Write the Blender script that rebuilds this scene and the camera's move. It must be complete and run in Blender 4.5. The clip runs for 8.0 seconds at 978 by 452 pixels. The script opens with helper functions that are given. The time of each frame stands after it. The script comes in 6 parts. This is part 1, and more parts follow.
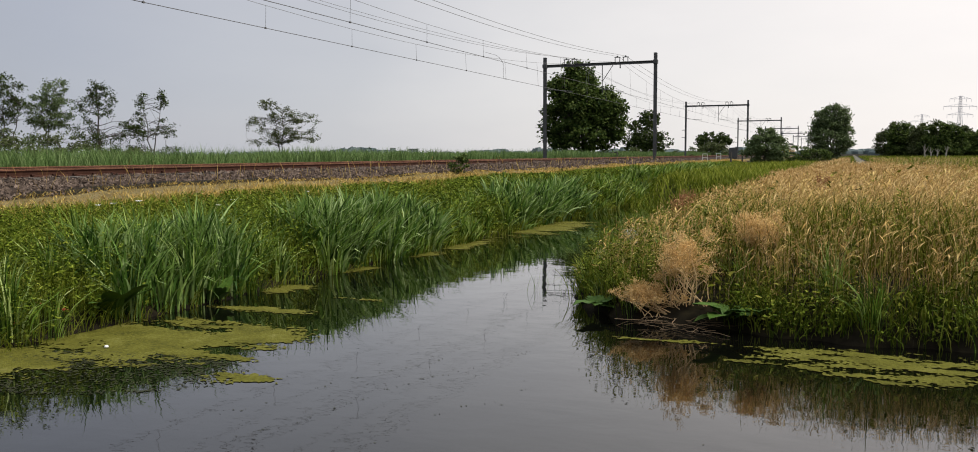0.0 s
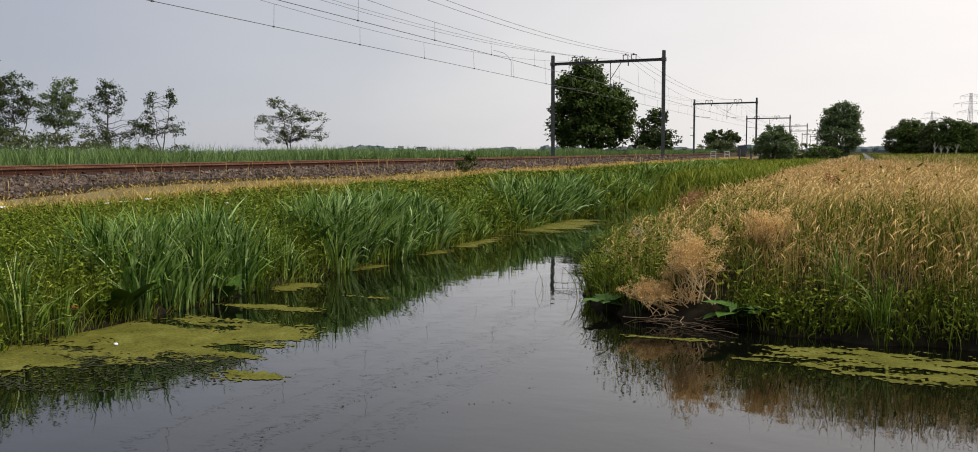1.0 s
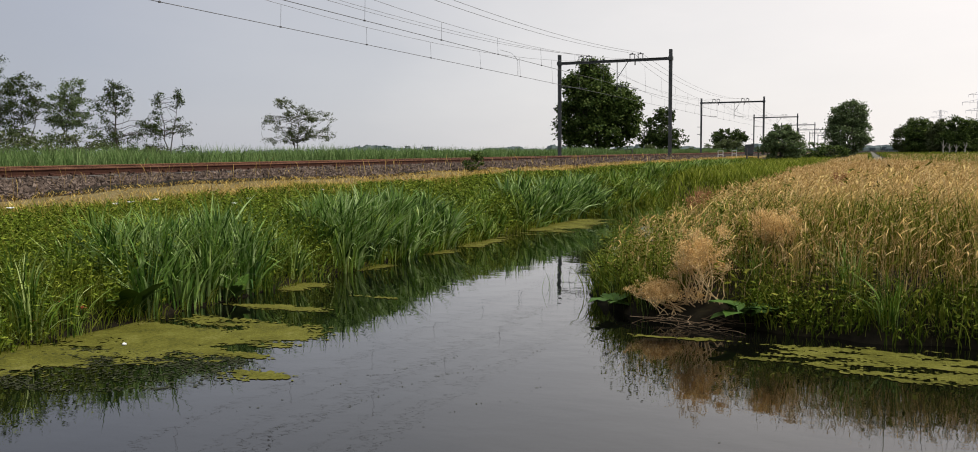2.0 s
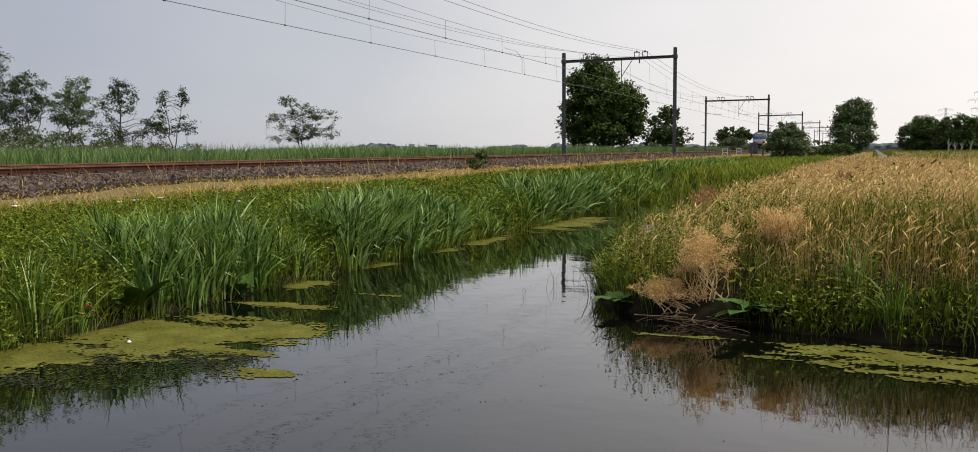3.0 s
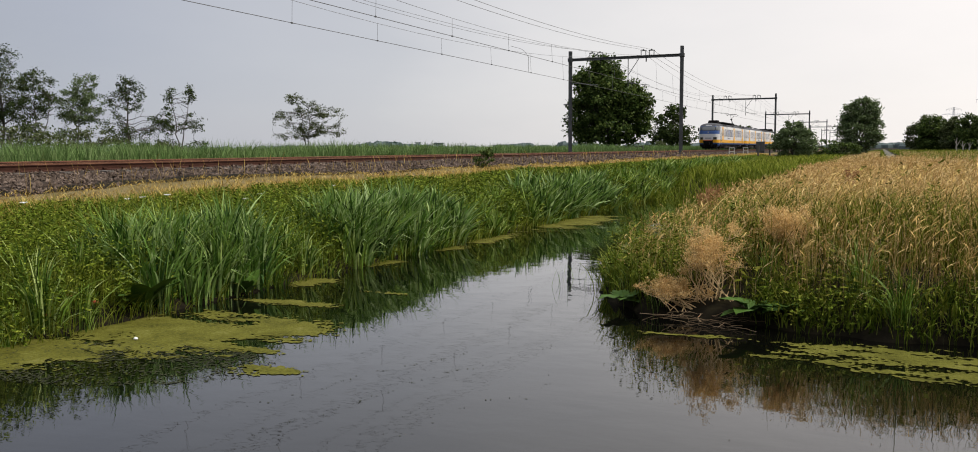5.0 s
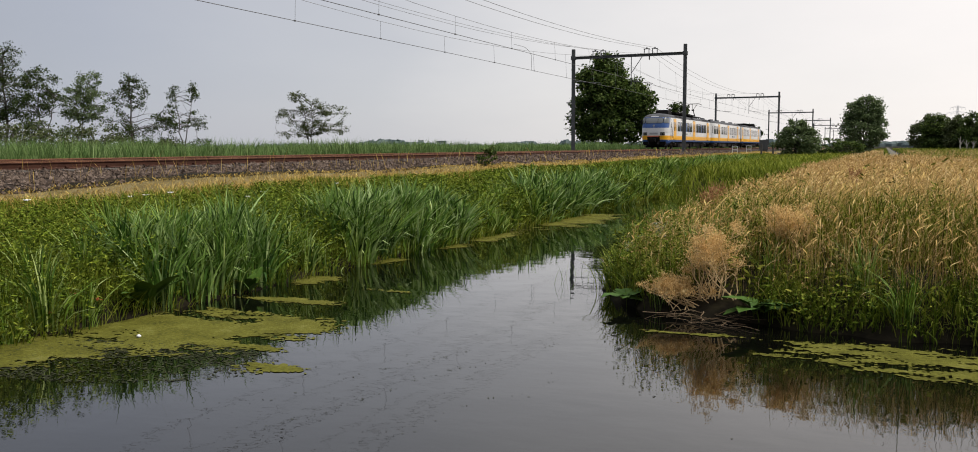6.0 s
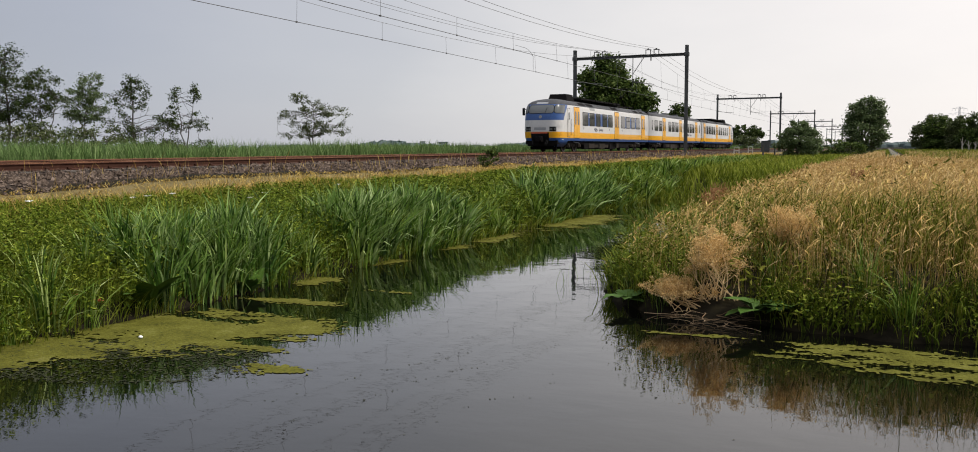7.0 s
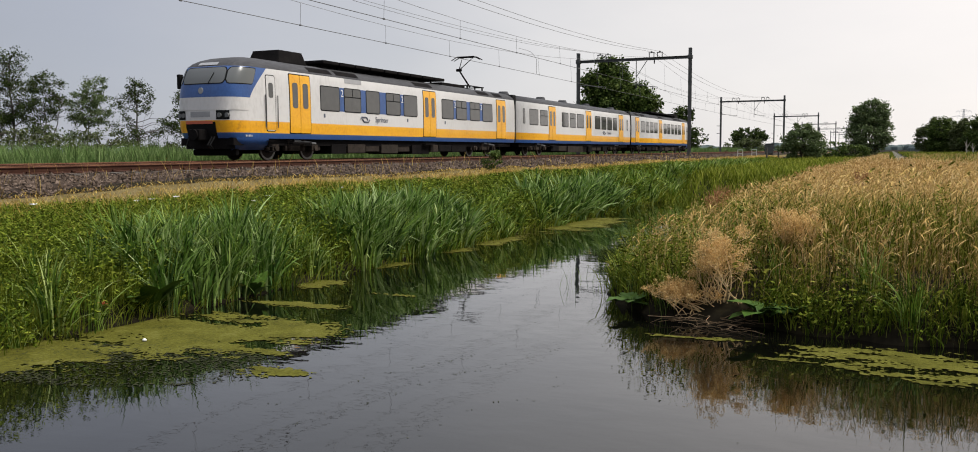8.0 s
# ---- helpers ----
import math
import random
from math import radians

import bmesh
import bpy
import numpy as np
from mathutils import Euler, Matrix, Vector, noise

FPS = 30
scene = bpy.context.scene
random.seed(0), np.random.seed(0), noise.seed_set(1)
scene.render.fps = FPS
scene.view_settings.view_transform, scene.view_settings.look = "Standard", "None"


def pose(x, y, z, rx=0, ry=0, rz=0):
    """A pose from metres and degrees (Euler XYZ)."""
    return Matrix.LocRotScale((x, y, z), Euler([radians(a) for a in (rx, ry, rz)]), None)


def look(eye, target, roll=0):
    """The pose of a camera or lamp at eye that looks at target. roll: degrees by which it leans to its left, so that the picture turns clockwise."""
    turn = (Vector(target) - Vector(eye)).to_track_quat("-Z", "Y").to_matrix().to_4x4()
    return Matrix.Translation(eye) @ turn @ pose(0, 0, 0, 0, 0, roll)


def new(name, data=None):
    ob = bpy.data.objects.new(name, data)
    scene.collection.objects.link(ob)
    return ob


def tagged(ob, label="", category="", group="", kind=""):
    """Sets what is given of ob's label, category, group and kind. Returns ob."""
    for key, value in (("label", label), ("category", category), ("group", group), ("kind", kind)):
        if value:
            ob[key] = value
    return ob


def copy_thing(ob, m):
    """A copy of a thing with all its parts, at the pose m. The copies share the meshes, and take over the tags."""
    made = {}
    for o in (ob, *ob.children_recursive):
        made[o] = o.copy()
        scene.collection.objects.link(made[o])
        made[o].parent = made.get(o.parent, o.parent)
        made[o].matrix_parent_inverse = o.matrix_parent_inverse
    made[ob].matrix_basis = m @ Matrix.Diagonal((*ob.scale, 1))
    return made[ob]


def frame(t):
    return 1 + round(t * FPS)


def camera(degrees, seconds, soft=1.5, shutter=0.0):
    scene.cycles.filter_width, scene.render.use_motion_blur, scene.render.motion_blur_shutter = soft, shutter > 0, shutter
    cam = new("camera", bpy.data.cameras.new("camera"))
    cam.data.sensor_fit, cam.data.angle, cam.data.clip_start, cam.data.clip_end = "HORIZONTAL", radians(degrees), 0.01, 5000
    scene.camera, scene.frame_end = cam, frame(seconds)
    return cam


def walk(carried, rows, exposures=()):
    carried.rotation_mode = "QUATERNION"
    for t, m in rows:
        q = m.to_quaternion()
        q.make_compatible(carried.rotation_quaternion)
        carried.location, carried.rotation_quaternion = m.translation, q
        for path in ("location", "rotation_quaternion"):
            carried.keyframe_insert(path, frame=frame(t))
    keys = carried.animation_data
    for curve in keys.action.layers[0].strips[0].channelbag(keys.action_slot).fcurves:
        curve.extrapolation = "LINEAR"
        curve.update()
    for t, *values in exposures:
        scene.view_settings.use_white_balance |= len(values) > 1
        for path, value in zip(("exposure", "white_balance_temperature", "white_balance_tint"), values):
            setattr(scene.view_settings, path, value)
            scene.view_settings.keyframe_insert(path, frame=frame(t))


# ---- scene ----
ROT = ((0, 1.313, -4.529, .179), (.5, 1.004, -4.611, .153), (1, .798, -4.654, .121), (1.5, .563, -4.65, .047), (3, .079, -4.791, -.021), (3.5, 0, -4.87, 0), (4, -.116, -4.87, .02), (4.5, -.216, -4.859, .086), (6, -.487, -5.026, .209), (6.5, -.558, -5.023, .215), (7, -.589, -4.959, .195), (7.5, -.686, -4.867, .164), (8, -.812, -4.77, .15))
# The railway runs along +y; the water lies at z = 0.
EYE_Z, HEADING, TILT, ROLL = 2.27, -23.52, -0.08, -0.41
RAIL_Z, NEAR_TRACK, FAR_TRACK = 1.96, -18.36, -22.36
cam = camera(57.8, 8.0, soft=0.9)
walk(cam, [(t, pose(0, 0, EYE_Z, 90 + b + TILT, 0, -(a + HEADING)) @ pose(0, 0, 0, 0, 0, r + ROLL)) for t, a, b, r in ROT])

# ---- light: an overcast sky, brighter towards +y and +x, and a veiled sun ----
world = bpy.data.worlds.new("overcast_sky")
scene.world = world
world.use_nodes = True
wt = world.node_tree
wt.nodes.clear()


def wnode(kind, **sets):
    n = wt.nodes.new(kind)
    for k, v in sets.items():
        n.inputs[k].default_value = v
    return n


def ramp_stops(node, stops):
    e = node.color_ramp.elements
    while len(e) < len(stops):
        e.new(0.5)
    for el, (p, c) in zip(e, stops):
        el.position, el.color = p, (*c, 1) if len(c) == 3 else c


SUN_AZ, SUN_EL = 82.0, 52.0
coord = wnode("ShaderNodeTexCoord")
sky = wnode("ShaderNodeTexSky")
sky.sky_type, sky.sun_disc = "NISHITA", False
sky.sun_elevation, sky.sun_rotation = radians(SUN_EL), radians(SUN_AZ)
dot = wnode("ShaderNodeVectorMath")
dot.operation = "DOT_PRODUCT"
dot.inputs[1].default_value = (math.sin(radians(28)), math.cos(radians(28)), 0.10)
cloud = wnode("ShaderNodeTexNoise", Scale=2.2, Detail=5.0, Roughness=0.55)
stretch = wnode("ShaderNodeMapping")
stretch.inputs["Scale"].default_value = (1, 1, 3.2)
wob = wnode("ShaderNodeMath")
wob.operation = "MULTIPLY_ADD"
wob.inputs[1].default_value, wob.inputs[2].default_value = 0.24, -0.12
add = wnode("ShaderNodeMath")
add.operation = "ADD"
ramp = wnode("ShaderNodeValToRGB")
ramp_stops(ramp, [(0.0, (.335, .35, .40)), (0.24, (.405, .422, .485)), (0.52, (.535, .54, .575)), (0.74, (.76, .735, .73)), (0.95, (.97, .91, .88))])
sep = wnode("ShaderNodeSeparateXYZ")
lift = wnode("ShaderNodeMapRange")
lift.interpolation_type = "SMOOTHSTEP"
lift.inputs["From Min"].default_value, lift.inputs["From Max"].default_value = 0.36, 1.0
lift.inputs["To Min"].default_value, lift.inputs["To Max"].default_value = 1.0, 3.6
mul = wnode("ShaderNodeVectorMath")
mul.operation = "SCALE"
skyb = wnode("ShaderNodeVectorMath")
skyb.operation = "SCALE"
skyb.inputs["Scale"].default_value = 0.012
mixs = wnode("ShaderNodeVectorMath")
mixs.operation = "ADD"
back = wnode("ShaderNodeBackground", Strength=1.0)
outw = wnode("ShaderNodeOutputWorld")
for a, b in ((coord.outputs["Generated"], dot.inputs[0]), (coord.outputs["Generated"], stretch.inputs[0]), (stretch.outputs[0], cloud.inputs["Vector"]),
             (cloud.outputs[0], wob.inputs[0]), (wob.outputs[0], add.inputs[0]), (dot.outputs["Value"], add.inputs[1]), (add.outputs[0], ramp.inputs[0]),
             (coord.outputs["Generated"], sep.inputs[0]), (sep.outputs["Z"], lift.inputs[0]), (ramp.outputs[0], mul.inputs[0]), (lift.outputs[0], mul.inputs["Scale"]),
             (sky.outputs[0], skyb.inputs[0]), (mul.outputs[0], mixs.inputs[0]), (skyb.outputs[0], mixs.inputs[1]), (mixs.outputs[0], back.inputs[0]), (back.outputs[0], outw.inputs[0])):
    wt.links.new(a, b)
sun = new("sun", bpy.data.lights.new("sun", "SUN"))
sun.data.energy, sun.data.angle, sun.data.color = 3.5, radians(14), (1, .95, .87)
sun.matrix_world = look((60 * math.sin(radians(SUN_AZ)), 60 * math.cos(radians(SUN_AZ)), 60 * math.tan(radians(SUN_EL))), (0, 0, 0))


# ---- materials ----
def material(name, stops, rough=0.6, scale=6.0, metal=0.0, bump=0.0, bump_scale=60.0, per="", spread=0.35, coat=0.0, spec=0.5, translucent=0.0, stretchv=None, detail=4.0):
    """stops: colours over a two-scale noise, or over a random number per island or per object."""
    m = bpy.data.materials.new(name)
    m.use_nodes = True
    nt = m.node_tree
    p = nt.nodes["Principled BSDF"]
    p.inputs["Roughness"].default_value, p.inputs["Metallic"].default_value = rough, metal
    p.inputs["Specular IOR Level"].default_value = spec
    p.inputs["Coat Weight"].default_value = coat
    tc = nt.nodes.new("ShaderNodeTexCoord")
    geo = nt.nodes.new("ShaderNodeNewGeometry")
    vec = tc.outputs["Object"] if per != "world" else geo.outputs["Position"]
    if stretchv:
        mp = nt.nodes.new("ShaderNodeMapping")
        mp.inputs["Scale"].default_value = stretchv
        nt.links.new(vec, mp.inputs[0])
        vec = mp.outputs[0]
    n1 = nt.nodes.new("ShaderNodeTexNoise")
    n1.inputs["Scale"].default_value, n1.inputs["Detail"].default_value = scale, detail
    n2 = nt.nodes.new("ShaderNodeTexNoise")
    n2.inputs["Scale"].default_value, n2.inputs["Detail"].default_value = scale * 9.3, 3.0
    for n in (n1, n2):
        nt.links.new(vec, n.inputs["Vector"])
    ad = nt.nodes.new("ShaderNodeMath")
    ad.operation = "MULTIPLY_ADD"
    ad.inputs[1].default_value = 0.55
    nt.links.new(n2.outputs[0], ad.inputs[0])
    half = nt.nodes.new("ShaderNodeMath")
    half.operation = "MULTIPLY"
    half.inputs[1].default_value = 0.55
    nt.links.new(n1.outputs[0], half.inputs[0])
    nt.links.new(half.outputs[0], ad.inputs[2])
    fac = ad.outputs[0]
    if per in ("island", "object"):
        src = geo.outputs["Random Per Island"] if per == "island" else nt.nodes.new("ShaderNodeObjectInfo").outputs["Random"]
        mx = nt.nodes.new("ShaderNodeMath")
        mx.operation = "MULTIPLY_ADD"
        mx.inputs[1].default_value = 1 - spread
        sc = nt.nodes.new("ShaderNodeMath")
        sc.operation = "MULTIPLY"
        sc.inputs[1].default_value = spread
        nt.links.new(fac, sc.inputs[0])
        nt.links.new(src, mx.inputs[0])
        nt.links.new(sc.outputs[0], mx.inputs[2])
        fac = mx.outputs[0]
    r = nt.nodes.new("ShaderNodeValToRGB")
    ramp_stops(r, [(0.28 + 0.5 * k / max(1, len(stops) - 1), c) if per not in ("island", "object") else (0.08 + 0.84 * k / max(1, len(stops) - 1), c) for k, c in enumerate(stops)])
    nt.links.new(fac, r.inputs[0])
    nt.links.new(r.outputs[0], p.inputs["Base Color"])
    if bump:
        nb = nt.nodes.new("ShaderNodeTexNoise")
        nb.inputs["Scale"].default_value, nb.inputs["Detail"].default_value = bump_scale, 4.0
        nt.links.new(vec, nb.inputs["Vector"])
        bp = nt.nodes.new("ShaderNodeBump")
        bp.inputs["Strength"].default_value, bp.inputs["Distance"].default_value = bump, 0.02
        nt.links.new(nb.outputs[0], bp.inputs["Height"])
        nt.links.new(bp.outputs[0], p.inputs["Normal"])
    if translucent:
        tr = nt.nodes.new("ShaderNodeBsdfTranslucent")
        ms = nt.nodes.new("ShaderNodeMixShader")
        ms.inputs[0].default_value = translucent
        nt.links.new(r.outputs[0], tr.inputs[0])
        nt.links.new(p.outputs[0], ms.inputs[1])
        nt.links.new(tr.outputs[0], ms.inputs[2])
        nt.links.new(ms.outputs[0], nt.nodes["Material Output"].inputs[0])
    return m


def water_material():
    m = bpy.data.materials.new("ditch_water")
    m.use_nodes = True
    nt = m.node_tree
    p = nt.nodes["Principled BSDF"]
    p.inputs["Base Color"].default_value = (.0025, .0025, .0018, 1)
    p.inputs["Roughness"].default_value, p.inputs["IOR"].default_value = 0.015, 1.33
    p.inputs["Coat Weight"].default_value, p.inputs["Coat Roughness"].default_value, p.inputs["Coat IOR"].default_value = 0.6, 0.015, 1.33
    geo = nt.nodes.new("ShaderNodeNewGeometry")
    last = None
    for sc, st, sv in ((0.5, .014, (1, 1, 1)), (2.6, .010, (1.0, 1.6, 1)), (11.0, .004, (1, 1, 1))):
        mp = nt.nodes.new("ShaderNodeMapping")
        mp.inputs["Scale"].default_value = sv
        nz = nt.nodes.new("ShaderNodeTexNoise")
        nz.inputs["Scale"].default_value, nz.inputs["Detail"].default_value = sc, 3.0
        bp = nt.nodes.new("ShaderNodeBump")
        bp.inputs["Strength"].default_value, bp.inputs["Distance"].default_value = 1.0, st / sc * 0.35
        nt.links.new(geo.outputs["Position"], mp.inputs[0])
        nt.links.new(mp.outputs[0], nz.inputs["Vector"])
        nt.links.new(nz.outputs[0], bp.inputs["Height"])
        if last:
            nt.links.new(last.outputs[0], bp.inputs["Normal"])
        last = bp
    nt.links.new(last.outputs[0], p.inputs["Normal"])
    nt.links.new(last.outputs[0], p.inputs["Coat Normal"])
    return m


def glass_material(name, tint, rough=0.08):
    m = bpy.data.materials.new(name)
    m.use_nodes = True
    p = m.node_tree.nodes["Principled BSDF"]
    p.inputs["Base Color"].default_value = (*tint, 1)
    p.inputs["Roughness"].default_value, p.inputs["Specular IOR Level"].default_value = rough, 0.6
    return m


M_WATER = water_material()
# Soil painted near black to carry the shade deep between the plants.
M_SOIL = material("shade_darkened_soil", [(.006, .005, .003), (.012, .010, .006), (.03, .025, .012)], 0.95, 0.8, per="world", bump=0.6, bump_scale=9, spec=0.05)
M_BALLAST = material("ballast_stone", [(.022, .015, .011), (.062, .045, .034), (.115, .084, .064), (.20, .15, .118)], 0.95, 3.0, per="island", spread=0.3, spec=0.08)
M_BALLAST_BED = material("ballast_bed", [(.014, .010, .008), (.036, .027, .021), (.07, .054, .043)], 0.95, 5.0, per="world", bump=1.0, bump_scale=16, spec=0.05)
M_RUST = material("rusty_rail", [(.022, .009, .006), (.045, .018, .011), (.075, .031, .018)], 0.85, 7.0, bump=0.3, bump_scale=90, spec=0.15)
M_RAILTOP = material("worn_rail_top", [(.20, .085, .038), (.30, .14, .07)], 0.7, 5.0, spec=0.2)
M_SLEEPER = material("concrete_sleeper", [(.07, .06, .052), (.12, .105, .09), (.17, .15, .13)], 0.95, 6.0, bump=0.4, spec=0.1)
M_GALV = material("weathered_galvanised_steel", [(.05, .052, .052), (.08, .082, .08), (.115, .115, .112)], 0.7, 2.5, metal=0.1, bump=0.1, spec=0.2)
M_WIRE = material("dark_copper_wire", [(.05, .05, .05), (.09, .085, .08)], 0.6, 4.0)
M_DROPPER = material("thin_grey_wire", [(.13, .13, .13), (.19, .19, .19)], 0.6, 4.0)
M_DUCKWEED = material("duckweed", [(.024, .022, .004), (.07, .068, .010), (.115, .111, .017), (.165, .155, .048)], 0.85, 2.6, per="world", bump=0.9, bump_scale=90, spec=0.06)
M_REED = material("reed_leaf", [(.010, .026, .003), (.042, .09, .009), (.115, .195, .022), (.21, .30, .05), (.38, .45, .16)], 0.5, 2.0, per="island", translucent=0.2, spec=0.12, spread=0.2)
M_IRIS = material("iris_leaf", [(.010, .028, .004), (.04, .092, .012), (.10, .185, .028), (.19, .29, .065), (.36, .45, .19)], 0.5, 2.0, per="island", translucent=0.22, spec=0.2, spread=0.2)
M_GRASS = material("meadow_grass", [(.034, .048, .005), (.10, .132, .011), (.175, .205, .018), (.30, .31, .06)], 0.7, 2.0, per="island", translucent=0.32, spec=0.05, spread=0.2)
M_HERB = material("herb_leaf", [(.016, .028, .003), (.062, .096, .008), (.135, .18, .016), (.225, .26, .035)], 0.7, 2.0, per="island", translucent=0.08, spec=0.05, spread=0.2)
M_STRAW = material("dry_straw", [(.15, .09, .02), (.34, .22, .052), (.48, .335, .09), (.60, .45, .15)], 0.85, 2.0, per="island", translucent=0.15, spec=0.03, spread=0.2)
M_TAN = material("ripe_grass_head", [(.24, .135, .04), (.46, .285, .098), (.59, .40, .165), (.73, .55, .28)], 0.85, 2.0, per="island", translucent=0.2, spec=0.03, spread=0.2)
M_RUSSET = material("russet_dock", [(.20, .085, .04), (.32, .16, .075), (.42, .25, .12)], 0.85, 2.0, per="island", translucent=0.2, spec=0.05)
M_FARREED = material("far_reed", [(.045, .085, .022), (.095, .16, .045), (.15, .22, .07), (.24, .30, .13)], 0.75, 2.0, per="island", translucent=0.15, spec=0.03)
M_BARK = material("bark", [(.035, .028, .02), (.07, .058, .045), (.11, .095, .075)], 0.95, 5.0, bump=0.7, bump_scale=25)
M_LEAF = material("tree_leaf", [(.02, .04, .008), (.045, .075, .014), (.075, .11, .022), (.13, .165, .042)], 0.6, 2.0, per="island", translucent=0.28, spec=0.1, spread=0.2)
M_LEAF_DARK = material("dark_tree_leaf", [(.018, .03, .008), (.042, .064, .014), (.078, .105, .026)], 0.65, 2.0, per="island", translucent=0.22, spec=0.08, spread=0.2)
M_LEAF_OLIVE = material("olive_tree_leaf", [(.035, .05, .012), (.06, .08, .02), (.085, .105, .03), (.12, .13, .05)], 0.6, 2.0, per="island", translucent=0.25, spec=0.3)
M_LEAF_WILLOW = material("willow_leaf", [(.06, .09, .032), (.12, .165, .062), (.20, .245, .115)], 0.6, 2.0, per="island", translucent=0.35, spec=0.12, spread=0.2)
# Aerial haze is mixed into this pale blue-green for far woods and roofs.
M_HAZE_WOOD = material("distant_haze_tint", [(.07, .095, .09), (.10, .125, .12), (.13, .155, .15)], 1.0, 0.02, per="world", spec=0.0)
M_PATH = material("gravel_path", [(.09, .085, .065), (.15, .14, .11)], 0.95, 1.5, per="world", bump=0.4, spec=0.05)
M_WOOD = material("grey_weathered_wood", [(.05, .045, .04), (.10, .09, .075)], 0.9, 6.0, bump=0.4)
M_PALE = material("pale_painted_steel", [(.45, .45, .42), (.6, .6, .57)], 0.6, 6.0)
# train
M_WHITE = material("white_train_paint", [(.46, .445, .42), (.565, .55, .53), (.60, .585, .565)], 0.35, 0.9, coat=0.1, stretchv=(1, 1, .5))
M_YELLOW = material("yellow_train_paint", [(.42, .19, .02), (.68, .315, .006), (.75, .365, .007), (.78, .395, .012)], 0.38, 0.9, coat=0.1)
M_BLUE = material("blue_train_paint", [(.016, .052, .17), (.024, .072, .22), (.034, .095, .27)], 0.35, 1.4, coat=0.1)
M_ROOF = material("grey_train_roof", [(.035, .035, .038), (.06, .06, .063), (.085, .085, .088)], 0.8, 1.1, stretchv=(1, .4, 1), spec=0.15)
M_UNDER = material("black_underframe", [(.003, .003, .003), (.007, .006, .006), (.014, .012, .011)], 0.9, 2.0, spec=0.08)
M_BROWN = material("brake_dust_box", [(.012, .010, .008), (.03, .025, .02), (.055, .045, .036)], 0.9, 2.0, spec=0.1)
M_GLASS = material("dark_window_glass", [(.05, .05, .048), (.065, .064, .06), (.08, .078, .073)], 0.06, 0.35, spec=0.5, detail=1.0)
M_SCREEN = glass_material("windscreen_glass", (.10, .105, .10), 0.22)
M_BOGIE = material("rusty_bogie_steel", [(.008, .007, .006), (.026, .02, .016), (.055, .042, .032)], 0.85, 2.5, spec=0.15)
M_TYRE = material("bright_wheel_rim", [(.09, .085, .075), (.16, .15, .13)], 0.5, 4.0, metal=0.4)
M_RUBBER = material("black_rubber", [(.004, .004, .004), (.009, .009, .009)], 0.8, 4.0, spec=0.15)
M_LAMP = glass_material("lamp_glass", (.10, .10, .095), 0.1)
M_LETTER = material("lettering", [(.06, .07, .1), (.08, .09, .12)], 0.5, 4.0)
M_WHITELETTER = material("white_lettering", [(.7, .7, .7), (.78, .78, .78)], 0.5, 4.0)
M_ORANGE = material("orange_red_bar", [(.5, .10, .05), (.6, .14, .07)], 0.5, 4.0)
M_GREYPANEL = material("grey_panel", [(.25, .25, .25), (.33, .33, .33)], 0.5, 4.0)
M_FLOWER = material("white_flower", [(.65, .65, .6), (.8, .8, .78)], 0.7, 4.0)
M_POPPY = material("withered_leaf", [(.16, .03, .012), (.26, .06, .025), (.34, .10, .04)], 0.8, 4.0, per="object", spec=0.1)
M_DRYLEAF = material("withered_beige_leaf", [(.38, .23, .08), (.60, .39, .15), (.74, .52, .22), (.82, .63, .32)], 0.85, 2.0, per="island", translucent=0.45, spec=0.03, spread=0.2)
M_MUD_WEED = material("drowned_weed", [(.010, .011, .005), (.022, .024, .009), (.04, .042, .018)], 0.8, 2.0, per="island", spec=0.1)
M_DEAD = material("dead_twig", [(.34, .22, .10), (.50, .35, .17), (.62, .46, .25)], 0.9, 6.0, per="island", spec=0.05)
M_DOCK = material("dock_leaf", [(.025, .055, .008), (.05, .10, .014), (.085, .145, .025)], 0.6, 8.0, spec=0.15)
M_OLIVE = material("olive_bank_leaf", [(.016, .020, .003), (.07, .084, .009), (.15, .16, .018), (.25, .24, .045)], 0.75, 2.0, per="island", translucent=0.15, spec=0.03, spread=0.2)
M_THATCH = material("dry_thatch", [(.075, .058, .024), (.135, .104, .045), (.20, .155, .075)], 0.95, 1.4, per="world", bump=0.8, bump_scale=40, spec=0.03)
M_TWIG = material("brown_twig", [(.12, .08, .042), (.21, .145, .085), (.30, .22, .135)], 0.9, 6.0, per="object", spec=0.05)
# Facade colour already paled by the haze of distance.
M_PALEBUILDING = material("hazy_facade", [(.33, .35, .38), (.40, .42, .45)], 0.9, 0.2, spec=0.05)
M_PALETRUNK = material("bleached_trunk", [(.22, .2, .16), (.34, .31, .26)], 0.9, 3.0, spec=0.05)
M_PLUME = material("pale_plume", [(.38, .24, .07), (.54, .365, .125), (.68, .50, .20)], 0.85, 2.0, per="island", translucent=0.2, spec=0.03, spread=0.2)
M_PYLON = material("pale_lattice_steel", [(.38, .38, .40), (.46, .46, .48)], 0.7, 1.0)


